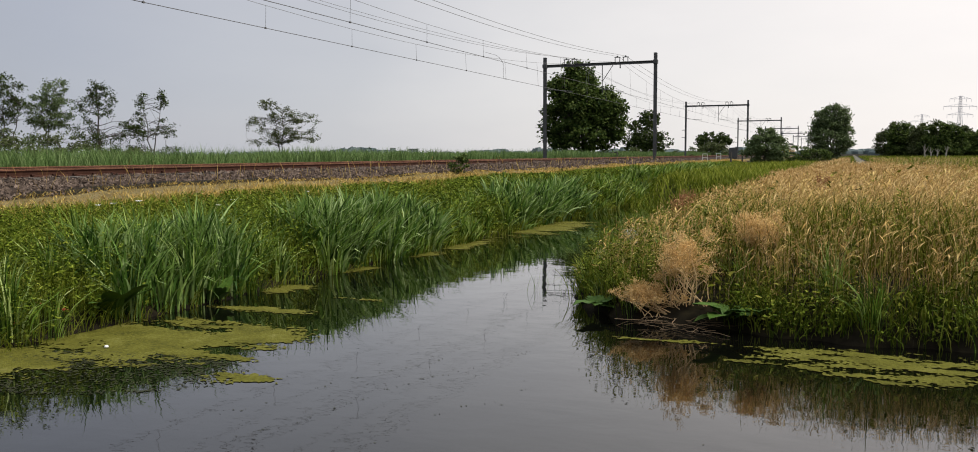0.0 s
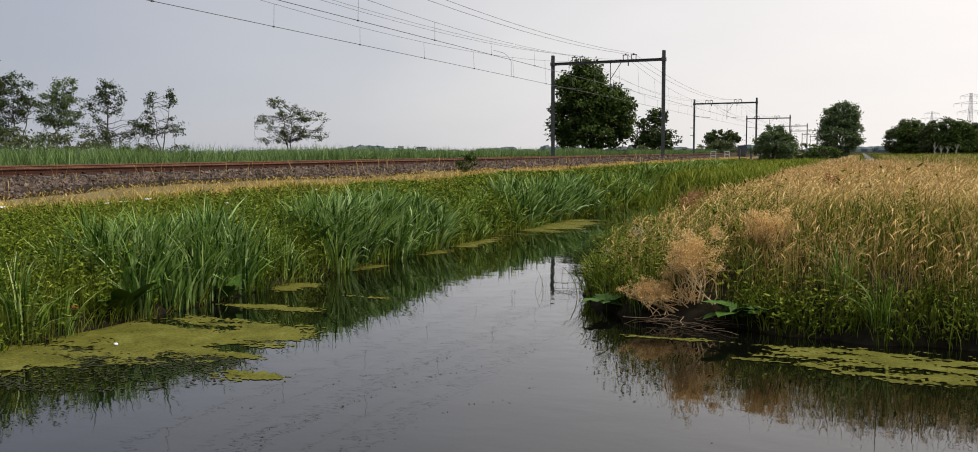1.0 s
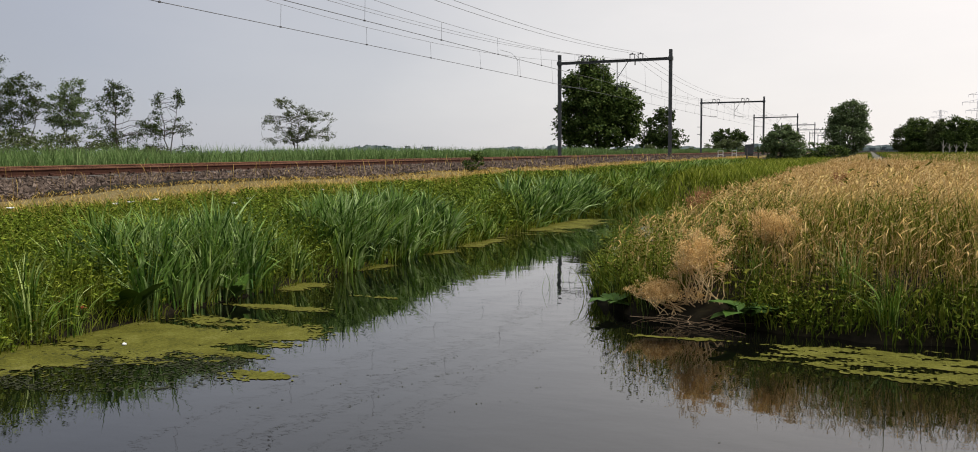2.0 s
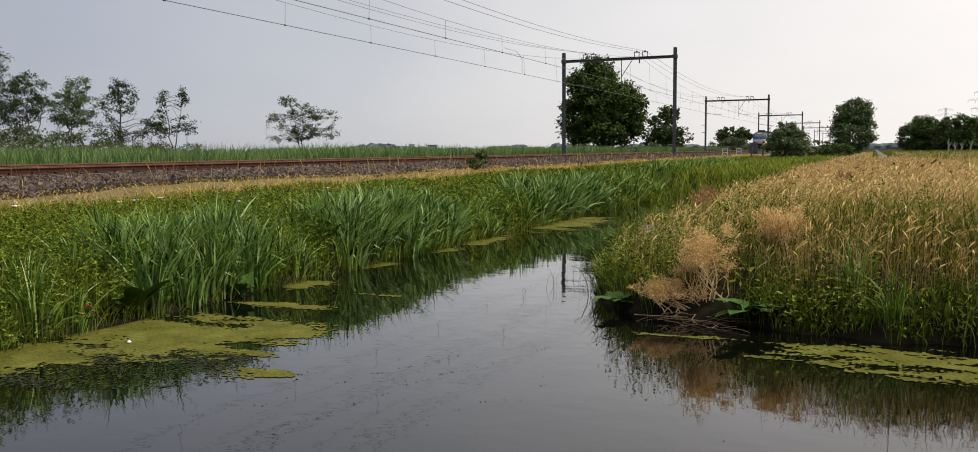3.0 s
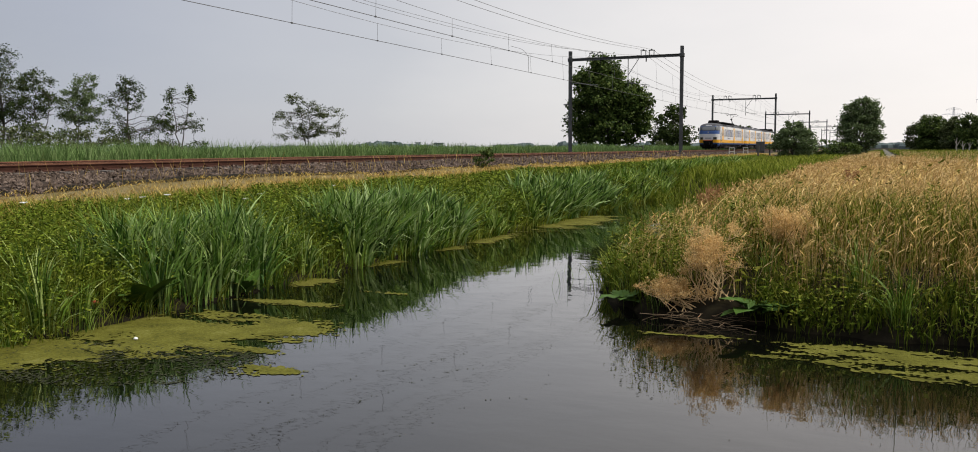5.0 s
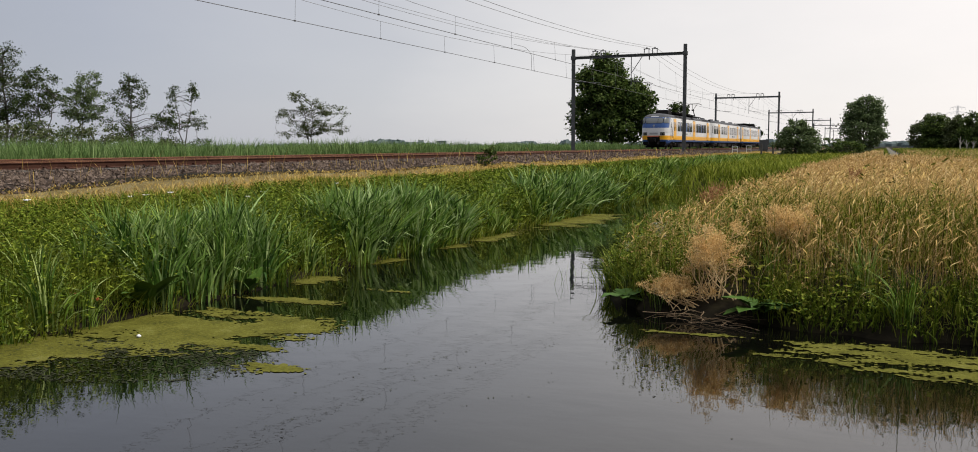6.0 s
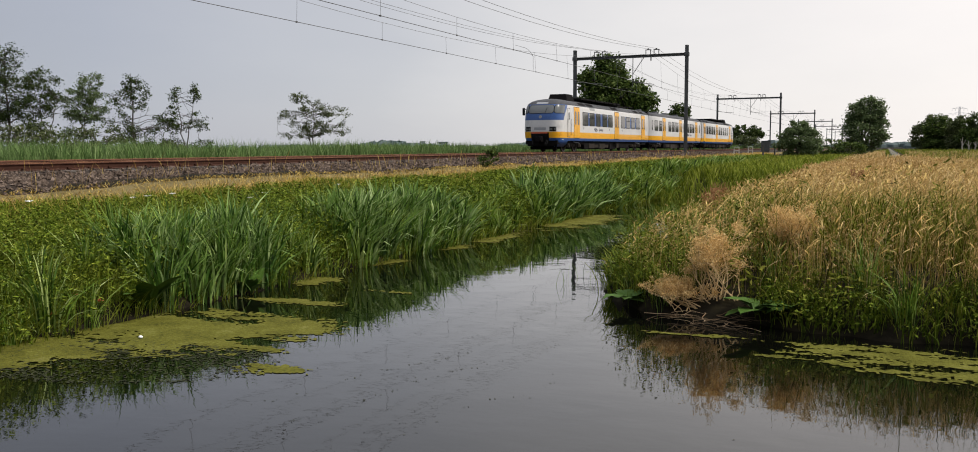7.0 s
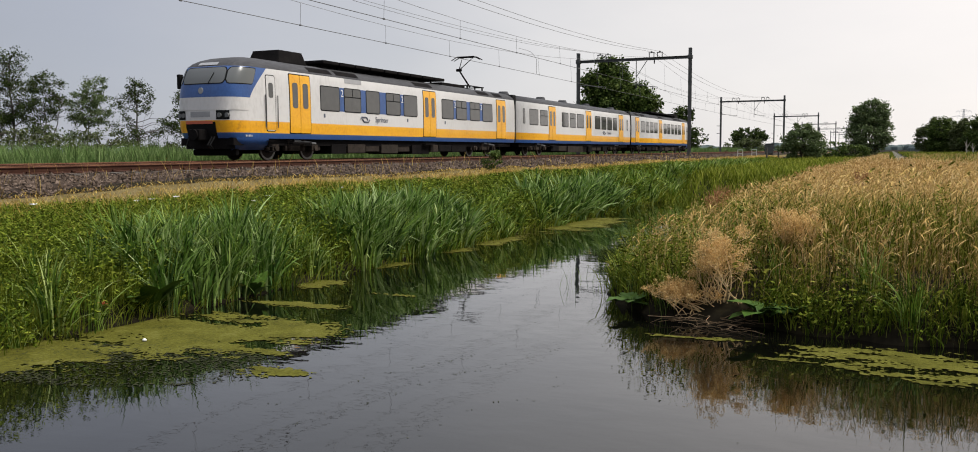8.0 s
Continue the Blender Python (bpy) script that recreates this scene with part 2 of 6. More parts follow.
# ---- mesh helpers ----
def fast_mesh(name, verts, quads, tris=None, mats=(), smooth=False, mat_index=None):
    """A mesh from arrays of vertices, quads and triangles."""
    me = bpy.data.meshes.new(name)
    quads = np.asarray(quads if quads is not None and len(quads) else np.zeros((0, 4)), np.int32)
    tris = np.asarray(tris if tris is not None and len(tris) else np.zeros((0, 3)), np.int32)
    me.vertices.add(len(verts))
    me.vertices.foreach_set("co", np.asarray(verts, np.float32).ravel())
    loops = np.concatenate([quads.ravel(), tris.ravel()])
    me.loops.add(len(loops))
    me.loops.foreach_set("vertex_index", loops)
    n = len(quads) + len(tris)
    me.polygons.add(n)
    starts = np.concatenate([np.arange(len(quads)) * 4, len(quads) * 4 + np.arange(len(tris)) * 3]).astype(np.int32)
    me.polygons.foreach_set("loop_start", starts)
    if mat_index is not None:
        me.polygons.foreach_set("material_index", np.asarray(mat_index, np.int32))
    me.polygons.foreach_set("use_smooth", np.full(n, bool(smooth)))
    for m in mats:
        me.materials.append(m)
    me.update(calc_edges=True)
    me.validate()
    return me


def part(name, bm, mat, parent=None, label="", m=None, smooth=False):
    """Links a bmesh as one mesh object, under parent if one is given."""
    me = bpy.data.meshes.new(name)
    bm.to_mesh(me)
    bm.free()
    me.materials.append(mat)
    if smooth:
        me.polygons.foreach_set("use_smooth", [True] * len(me.polygons))
    ob = new(name, me)
    if parent is not None:
        ob.parent = parent
    if m is not None:
        ob.matrix_basis = m
    if label:
        tagged(ob, label)
    return ob


def empty(name, m, label, category, group="", kind=""):
    ob = new(name)
    ob.matrix_basis = m
    return tagged(ob, label, category, group, kind)


def add_box(bm, x0, x1, y0, y1, z0, z1, bevel=0.0):
    r = bmesh.ops.create_cube(bm, size=1.0, matrix=Matrix.Translation(((x0 + x1) / 2, (y0 + y1) / 2, (z0 + z1) / 2)) @ Matrix.Diagonal((x1 - x0, y1 - y0, z1 - z0, 1)))
    if bevel:
        es = list({e for v in r["verts"] for e in v.link_edges})
        bmesh.ops.bevel(bm, geom=es, offset=bevel, segments=2, profile=0.6, affect="EDGES")
    return bm


def box(x0, x1, y0, y1, z0, z1, bevel=0.0):
    return add_box(bmesh.new(), x0, x1, y0, y1, z0, z1, bevel)


def add_rod(bm, a, b, r0, r1=None, sides=8):
    a, b = Vector(a), Vector(b)
    d = b - a
    m = Matrix.Translation((a + b) / 2) @ d.to_track_quat("Z", "Y").to_matrix().to_4x4()
    bmesh.ops.create_cone(bm, cap_ends=True, segments=sides, radius1=r0, radius2=r0 if r1 is None else r1, depth=d.length, matrix=m)
    return bm


def tube(path, radii, sides=6):
    """Vertices and quads of a tapered tube along a path."""
    path, radii = np.asarray(path, float), np.asarray(radii, float)
    tang = np.gradient(path, axis=0)
    tang /= np.linalg.norm(tang, axis=1)[:, None] + 1e-9
    ref = np.where(np.abs(tang[:, 2:3]) > 0.9, np.array([[1.0, 0, 0]]), np.array([[0, 0, 1.0]]))
    u = np.cross(tang, ref)
    u /= np.linalg.norm(u, axis=1)[:, None] + 1e-9
    v = np.cross(tang, u)
    an = np.arange(sides) * 2 * np.pi / sides
    vs = path[:, None] + radii[:, None, None] * (np.cos(an)[None, :, None] * u[:, None] + np.sin(an)[None, :, None] * v[:, None])
    n = len(path)
    i, j = np.meshgrid(np.arange(n - 1), np.arange(sides), indexing="ij")
    k = (j + 1) % sides
    q = np.stack([i * sides + j, i * sides + k, (i + 1) * sides + k, (i + 1) * sides + j], -1).reshape(-1, 4)
    return vs.reshape(-1, 3), q


def join_arrays(parts):
    vs, qs, n = [], [], 0
    for v, q in parts:
        vs.append(v)
        qs.append(q + n)
        n += len(v)
    return np.concatenate(vs), np.concatenate(qs)


def snoise(x, y, scale, seed=0):
    """A cheap smooth noise in -1..1 on arrays."""
    rg = np.random.RandomState(seed)
    out, amp = 0, 0
    for k in range(7):
        a = rg.rand() * 6.283
        fq = scale * (0.6 + 1.5 * rg.rand())
        out = out + np.sin((np.cos(a) * x + np.sin(a) * y) * fq + rg.rand() * 6.283 + 1.3 * np.sin((np.cos(a + 1.9) * x + np.sin(a + 1.9) * y) * fq * 0.7 + rg.rand() * 6.283))
        amp += 0.55
    return np.clip(out / amp, -1, 1)


# ---- ground, water ----
def land_distance(x, y):
    """How far inside the bank with the ripe grass a place lies (negative: in the water)."""
    r = 3.4
    ax, ay = x + 4.15 + 0.22 * snoise(x, y, 0.9, 3) + 0.12 * snoise(x, y, 3.1, 8), y - 11.4 + 0.2 * snoise(x, y, 1.1, 4) + 0.14 * snoise(x, y, 3.3, 9)
    corner = r - np.hypot(np.minimum(ax - r, 0), np.minimum(ay - r, 0))
    return np.where((ax < r) & (ay < r), corner, np.minimum(ax, ay))


def height(x, y):
    x, y = np.asarray(x, float), np.asarray(y, float)
    wig = 0.14 * snoise(x, y, 0.8, 1)
    left = np.interp(x + wig, [-5000, -34, -29, -27, -25.6, -24.5, -14.6, -14.0, -13.0, -10.4, -9.7, -9.25, -8.5], [.8, .8, .7, .9, 1.45, 1.6, 1.6, 1.46, 1.34, .62, .34, .02, -.7])
    right = np.interp(land_distance(x, y), [-1, -.3, 0, .2, .9, 2.5, 5], [-.7, -.5, 0.0, .25, .6, .88, 1.0])
    behind = np.interp(1.0 - y, [-1, 0, .6, 2, 6], [-.7, 0, .45, .8, .9])
    far_end = np.interp(y, [40, 44], [-.7, .75])
    side_end = np.interp(x, [120, 130], [-.7, .9])
    h = np.maximum.reduce([left, right, behind, far_end, side_end])
    near = np.clip(1 - np.hypot(x, y) / 150, 0, 1)
    return h + np.where(h > .1, 1, 0) * near * (0.05 * snoise(x, y, 1.7, 5) + 0.06 * snoise(x, y, 0.35, 6))


def graded(a, b, step, reach, grow=1.16):
    mid = np.arange(a, b + step / 2, step)
    out, d, p = [], step, b
    while p < reach:
        d *= grow
        p += d
        out.append(p)
    neg, d, p = [], step, a
    while p > -reach:
        d *= grow
        p -= d
        neg.append(p)
    return np.concatenate([neg[::-1], mid, out])


def build_ground():
    gx, gy = graded(-30, 8, 0.22, 4600), graded(4, 60, 0.35, 4600)
    X, Y = np.meshgrid(gx, gy, indexing="ij")
    Z = height(X, Y)
    v = np.stack([X, Y, Z], -1).reshape(-1, 3)
    n, m = len(gx), len(gy)
    i, j = np.meshgrid(np.arange(n - 1), np.arange(m - 1), indexing="ij")
    q = np.stack([i * m + j, (i + 1) * m + j, (i + 1) * m + j + 1, i * m + j + 1], -1).reshape(-1, 4)
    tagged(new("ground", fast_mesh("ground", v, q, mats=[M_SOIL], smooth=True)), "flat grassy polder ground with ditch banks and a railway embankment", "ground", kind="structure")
    w = np.array([[-12, -60, 0], [160, -60, 0], [160, 170, 0], [-12, 170, 0]], float)
    tagged(new("water", fast_mesh("water", w, [[0, 1, 2, 3]], mats=[M_WATER])), "still dark ditch water that mirrors the grey sky", "water", kind="structure")


# ---- blades, leaves ----
rng = np.random.RandomState(7)


def strips(P, H, W, lean, az, droop, profile, power=1.8, z=None, twist=0.6, us=None):
    """Curved tapering blades: vertices, quads, triangles. profile: width factors from the foot to just under the tip."""
    n, segs = len(P), len(profile)
    z0 = (height(P[:, 0], P[:, 1]) - 0.03) if z is None else z
    d = np.stack([np.cos(az), np.sin(az)], -1)
    sa = az + np.pi / 2 + twist * rng.randn(n)
    s = np.stack([np.cos(sa), np.sin(sa)], -1)
    V = np.empty((n, 2 * segs + 1, 3), np.float32)
    for k in range(segs + 1):
        u = k / segs if us is None else us[k]
        c = P + d * (lean * H * u ** power)[:, None]
        zz = z0 + H * (u - droop * u ** 3)
        if k == segs:
            V[:, 2 * segs, :2], V[:, 2 * segs, 2] = c, zz
        else:
            o = s * (0.5 * W * profile[k])[:, None]
            V[:, 2 * k, :2], V[:, 2 * k, 2] = c - o, zz
            V[:, 2 * k + 1, :2], V[:, 2 * k + 1, 2] = c + o, zz
    b = (np.arange(n) * (2 * segs + 1))[:, None]
    q = np.concatenate([b + np.array([[2 * k, 2 * k + 1, 2 * k + 3, 2 * k + 2]]) for k in range(segs - 1)]) if segs > 1 else np.zeros((0, 4), int)
    t = b + np.array([[2 * segs - 2, 2 * segs - 1, 2 * segs]])
    return V.reshape(-1, 3), q, t


def leaves(C, size, flat=0.5, long=2.0):
    """Folded diamond leaves at the places C."""
    n = len(C)
    a = rng.rand(n) * 6.283
    el = rng.randn(n) * flat
    d = np.stack([np.cos(a) * np.cos(el), np.sin(a) * np.cos(el), np.sin(el)], -1)
    s = np.cross(d, rng.randn(n, 3))
    s /= np.linalg.norm(s, axis=1)[:, None] + 1e-9
    L, Wd = (size * long * 0.5)[:, None], (size * 0.5)[:, None]
    V = np.stack([C - d * L, C - s * Wd, C + d * L, C + s * Wd], 1).reshape(-1, 3)
    q = (np.arange(n) * 4)[:, None] + np.array([[0, 1, 2, 3]])
    return V, q


def merge(*sets):
    vs, qs, ts, n = [], [], [], 0
    for st in sets:
        v, q = st[0], st[1]
        vs.append(v)
        qs.append(np.asarray(q).reshape(-1, 4) + n)
        if len(st) > 2:
            ts.append(st[2] + n)
        n += len(v)
    return np.concatenate(vs), np.concatenate(qs), (np.concatenate(ts) if ts else None)


def stuff(name, sets, mat, label, category):
    v, q, t = merge(*sets)
    return tagged(new(name, fast_mesh(name, v, q, t, [mat])), label, category, kind="stuff")


def scatter(x0, x1, y0, y1, n, keep=None):
    """Places in a strip, denser towards the camera."""
    y = y0 + (y1 - y0) * rng.rand(n) ** 1.7
    x = x0 + (x1 - x0) * rng.rand(n)
    P = np.stack([x, y], -1)
    return P if keep is None else P[rng.rand(n) < keep(x, y)]


def grow(P):
    """How much wider a far blade is built."""
    return np.clip(np.hypot(P[:, 0], P[:, 1]) / 16, 0.75, 4)


# ---- railway ----
TRACK_Y0, TRACK_Y1 = -30.0, 700.0


def rail_profile():
    return [(-.07, -.17), (.07, -.17), (.07, -.155), (.012, -.13), (.012, -.045), (.036, -.03), (.036, -.004), (.03, 0), (-.03, 0), (-.036, -.004), (-.036, -.03), (-.012, -.045), (-.012, -.13), (-.07, -.155)]


def build_track(x, label):
    track = empty("railway_track", pose(x, 0, RAIL_Z), label, "railway track", "railway tracks")
    pr = rail_profile()
    ys = [TRACK_Y0, 20, 60, 150, 300, TRACK_Y1]
    for side in (-.7535, .7535):
        v = np.array([[side + a, y, b] for y in ys for a, b in pr])
        n = len(pr)
        q, mi = [], []
        for k in range(len(ys) - 1):
            for j in range(n):
                q.append([k * n + j, (k + 1) * n + j, (k + 1) * n + (j + 1) % n, k * n + (j + 1) % n])
                mi.append(1 if j in (6, 7, 8) else 0)
        rail = new("rail", fast_mesh("rail", v, q, mats=[M_RUST, M_RAILTOP], mat_index=mi))
        rail.parent = track
    bm = bmesh.new()
    prof = [(-1.26, -.33), (1.26, -.33), (1.26, -.18), (.98, -.172), (.5, -.19), (-.5, -.19), (-.98, -.172), (-1.26, -.18)]
    a = [bm.verts.new((p, -.13, z)) for p, z in prof]
    b = [bm.verts.new((p, .13 if z < -.3 else .10, z)) for p, z in prof]
    for k in range(8):
        bm.faces.new((a[k], b[k], b[(k + 1) % 8], a[(k + 1) % 8]))
    bm.faces.new(a[::-1])
    bm.faces.new(b)
    bmesh.ops.recalc_face_normals(bm, faces=bm.faces)
    first = part("sleeper", bm, M_SLEEPER, track)
    first.matrix_basis = pose(0, 4, 0)
    for k in range(1, 150):
        s = new("sleeper", first.data)
        s.parent, s.matrix_basis = track, pose(0, 4 + .6 * k, 0)
    # rail clips outside and inside the nearest rails
    clip = None
    for k in range(0, 36):
        for side in (-.8535, -.6535, .6535, .8535):
            if clip is None:
                clip = part("rail_clip", box(-.03, .03, -.05, .05, -.15, -.10, .012), M_RUST, track)
                c = clip
            else:
                c = new("rail_clip", clip.data)
            c.parent, c.matrix_basis = track, pose(side, 6 + .6 * k, 0)


def ballast_height(x, y):
    base = np.interp(x, [-25.9, -24.9, -23.7, -17.25, -16.9, -15.3, -14.75, -14.2], [1.4, 1.6, 1.76, 1.76, 1.70, 1.67, 1.6, 1.44])
    return base + .03 * snoise(x, y, 2.3, 11) + .025 * snoise(x, y, 6.0, 12)


def build_ballast():
    gx = np.linspace(-26, -14.15, 90)
    gy = np.concatenate([np.arange(-30, 60, .3), np.geomspace(60, 700, 120)])
    X, Y = np.meshgrid(gx, gy, indexing="ij")
    v = np.stack([X, Y, ballast_height(X, Y)], -1).reshape(-1, 3)
    n, m = len(gx), len(gy)
    i, j = np.meshgrid(np.arange(n - 1), np.arange(m - 1), indexing="ij")
    q = np.stack([i * m + j, (i + 1) * m + j, (i + 1) * m + j + 1, i * m + j + 1], -1).reshape(-1, 4)
    tagged(new("ballast_bed", fast_mesh("ballast_bed", v, q, mats=[M_BALLAST_BED], smooth=True)), "bed of grey-brown crushed stone under the railway tracks", "ballast", kind="structure")
    # loose stones: uneven octahedra
    n = 42000
    y = 6 + 90 * rng.rand(n) ** 1.9
    x = np.where(rng.rand(n) < .8, -17.7 + 3.45 * rng.rand(n), -25.5 + 8 * rng.rand(n))
    z = ballast_height(x, y) + .004
    r = (.024 + .022 * rng.rand(n)) * np.clip(np.hypot(x, y) / 24, 1, 2.2)
    o = np.array([[1, 0, 0], [0, 1, 0], [-1, 0, 0], [0, -1, 0], [0, 0, 1], [0, 0, -1]], float)
    V = o[None] * r[:, None, None] * (.65 + .7 * rng.rand(n, 6, 1)) + .35 * r[:, None, None] * rng.randn(n, 6, 3)
    V += np.stack([x, y, z], -1)[:, None]
    f = np.array([[0, 1, 4], [1, 2, 4], [2, 3, 4], [3, 0, 4], [1, 0, 5], [2, 1, 5], [3, 2, 5], [0, 3, 5]])
    t = ((np.arange(n) * 6)[:, None, None] + f[None]).reshape(-1, 3)
    tagged(new("ballast_stones", fast_mesh("ballast_stones", V.reshape(-1, 3), None, t, [M_BALLAST])), "loose grey-brown crushed stones along the rails", "ballast", kind="stuff")


MAST_NEAR, MAST_FAR, MAST_TOP, BEAM_Z = -15.35, -25.07, 10.7, 9.95
PORTAL_Y, SPAN = 74.55, 71.7


def h_column(bm, x, y, z0, z1, w=.22, t=.025):
    add_box(bm, x - w / 2, x + w / 2, y - w / 2, y - w / 2 + t, z0, z1)
    add_box(bm, x - w / 2, x + w / 2, y + w / 2 - t, y + w / 2, z0, z1)
    add_box(bm, x - t / 2, x + t / 2, y - w / 2 + t, y + w / 2 - t, z0, z1)
    return bm


def build_portal():
    p = empty("overhead_line_portal", pose(0, PORTAL_Y, 0), "grey galvanised steel portal carrying overhead wires above two tracks", "catenary portal", "overhead line portals")
    for x in (MAST_NEAR, MAST_FAR):
        mast = part("mast", h_column(bmesh.new(), x, 0, 1.7, MAST_TOP, .26), M_GALV, p)
        part("footing", box(x - .3, x + .3, -.3, .3, 1.3, 1.86, .03), M_SLEEPER, p, "pale concrete footing")
        part("clamp", box(x - .19, x + .19, -.19, .19, BEAM_Z - .16, BEAM_Z + .16, .02), M_GALV, mast)
    beam = bmesh.new()
    for dz in (-.1, .1):
        add_box(beam, MAST_FAR + .14, MAST_NEAR - .14, -.09, .09, BEAM_Z + dz - .02, BEAM_Z + dz + .02)
    add_box(beam, MAST_FAR + .14, MAST_NEAR - .14, -.012, .012, BEAM_Z - .1, BEAM_Z + .1)
    part("cross_beam", beam, M_GALV, p)
    for x in (-23.1, -22.4, -18.6, -17.9):
        bm = bmesh.new()
        for a, b in (((x - .2, 0, BEAM_Z + .12), (x - .2, 0, BEAM_Z + .5)), ((x + .2, 0, BEAM_Z + .12), (x + .2, 0, BEAM_Z + .5)), ((x - .26, 0, BEAM_Z + .5), (x + .26, 0, BEAM_Z + .5))):
            add_rod(bm, a, b, .035)
        add_rod(bm, (x, 0, BEAM_Z + .5), (x, 0, BEAM_Z + .62), .07)
        part("wire_support", bm, M_GALV, p)
    drop = NEAR_TRACK - 1.55
    bm = add_rod(bmesh.new(), (drop, 0, BEAM_Z - .1), (drop, 0, RAIL_Z + 5.4), .035)
    add_rod(bm, (drop + .95, 0, BEAM_Z - .1), (drop, 0, RAIL_Z + 6.5), .03)
    part("drop_tube", bm, M_GALV, p)
    part("registration_arm", add_rod(bmesh.new(), (drop, 0, RAIL_Z + 5.85), (NEAR_TRACK + .3, 0, RAIL_Z + 5.6), .025), M_GALV, p)
    part("registration_arm", add_rod(bmesh.new(), (MAST_FAR, 0, RAIL_Z + 6.0), (FAR_TRACK - .2, 0, RAIL_Z + 5.75), .03), M_GALV, p)
    for c in (NEAR_TRACK, FAR_TRACK):
        bm = add_rod(bmesh.new(), (c, 0, BEAM_Z - .42), (c, 0, BEAM_Z - .1), .05)
        part("insulator", bm, M_BROWN, p, "short brown insulator")
    for z in (4.9, 6.1):
        part("bracket", box(MAST_FAR - .62, MAST_FAR - .13, -.04, .04, z - .04, z + .04, .01), M_GALV, p)
    for k in range(-1, 8):
        if k:
            copy_thing(p, pose(0, PORTAL_Y + SPAN * k, 0))


def wire(name, pts, r, mat, label, parent=None):
    v, q = tube(pts, [r] * len(pts), 5)
    ob = new(name, fast_mesh(name, v, q, mats=[mat], smooth=True))
    if parent is not None:
        ob.parent = parent
        return ob
    return tagged(ob, label, "overhead wire", "overhead wires")


def build_wires():
    cz = RAIL_Z + 5.52
    for c, sgn in ((NEAR_TRACK, 1), (FAR_TRACK, -1)):
        line = empty("catenary", pose(0, 0, 0), "dark contact wire hung on droppers from a sagging carrier wire", "overhead wire", "overhead wires")
        ys = np.linspace(-75, 450, 141)
        stag = .12 * np.cos(np.pi * (ys - PORTAL_Y) / SPAN)
        wire("contact_wire", np.stack([c + stag, ys, np.full_like(ys, cz)], -1), .014, M_WIRE, "", line)
        u = ((ys - PORTAL_Y) % SPAN) / SPAN
        mz = cz + 2.6 - 4 * 1.78 * u * (1 - u)
        wire("carrier_wire", np.stack([np.full_like(ys, c), ys, mz], -1), .010, M_DROPPER, "", line)
        for y in np.arange(3.62, 160, 6.77):
            uu = ((y - PORTAL_Y) % SPAN) / SPAN
            top = cz + 2.6 - 4 * 1.78 * uu * (1 - uu)
            d = wire("dropper", np.array([[c, y, top], [c + .12 * math.cos(math.pi * (y - PORTAL_Y) / SPAN), y, cz]]), .0075, M_DROPPER, "", line)
            part("clamp", box(-.03, .03, -.05, .05, -.03, .03, .008), M_WIRE, d, m=pose(c + .12 * math.cos(math.pi * (y - PORTAL_Y) / SPAN), y, cz))
    u = np.linspace(0, 1, 12)
    hook = np.stack([np.full(12, FAR_TRACK), 54.3 + 3.2 * np.minimum(1, u * 1.6) ** .8, 8.95 - 1.42 * np.clip(u - .3, 0, 1) ** 1.6 * 1.76], -1)
    wire("jumper_wire", hook, .012, M_WIRE, "hooked dark jumper wire between carrier and contact wires")
    for x, sag, r in ((-23.1, 1.12, .011), (-22.4, 1.5, .011), (-18.6, 1.28, .013), (-17.9, 1.25, .013)):
        ys = np.linspace(-75, 450, 141)
        u = ((ys - PORTAL_Y) % SPAN) / SPAN
        wire("feeder_wire", np.stack([np.full_like(ys, x), ys, BEAM_Z + .62 - 4 * sag * u * (1 - u)], -1), r, M_DROPPER, "thin grey feeder wire strung between portal tops")


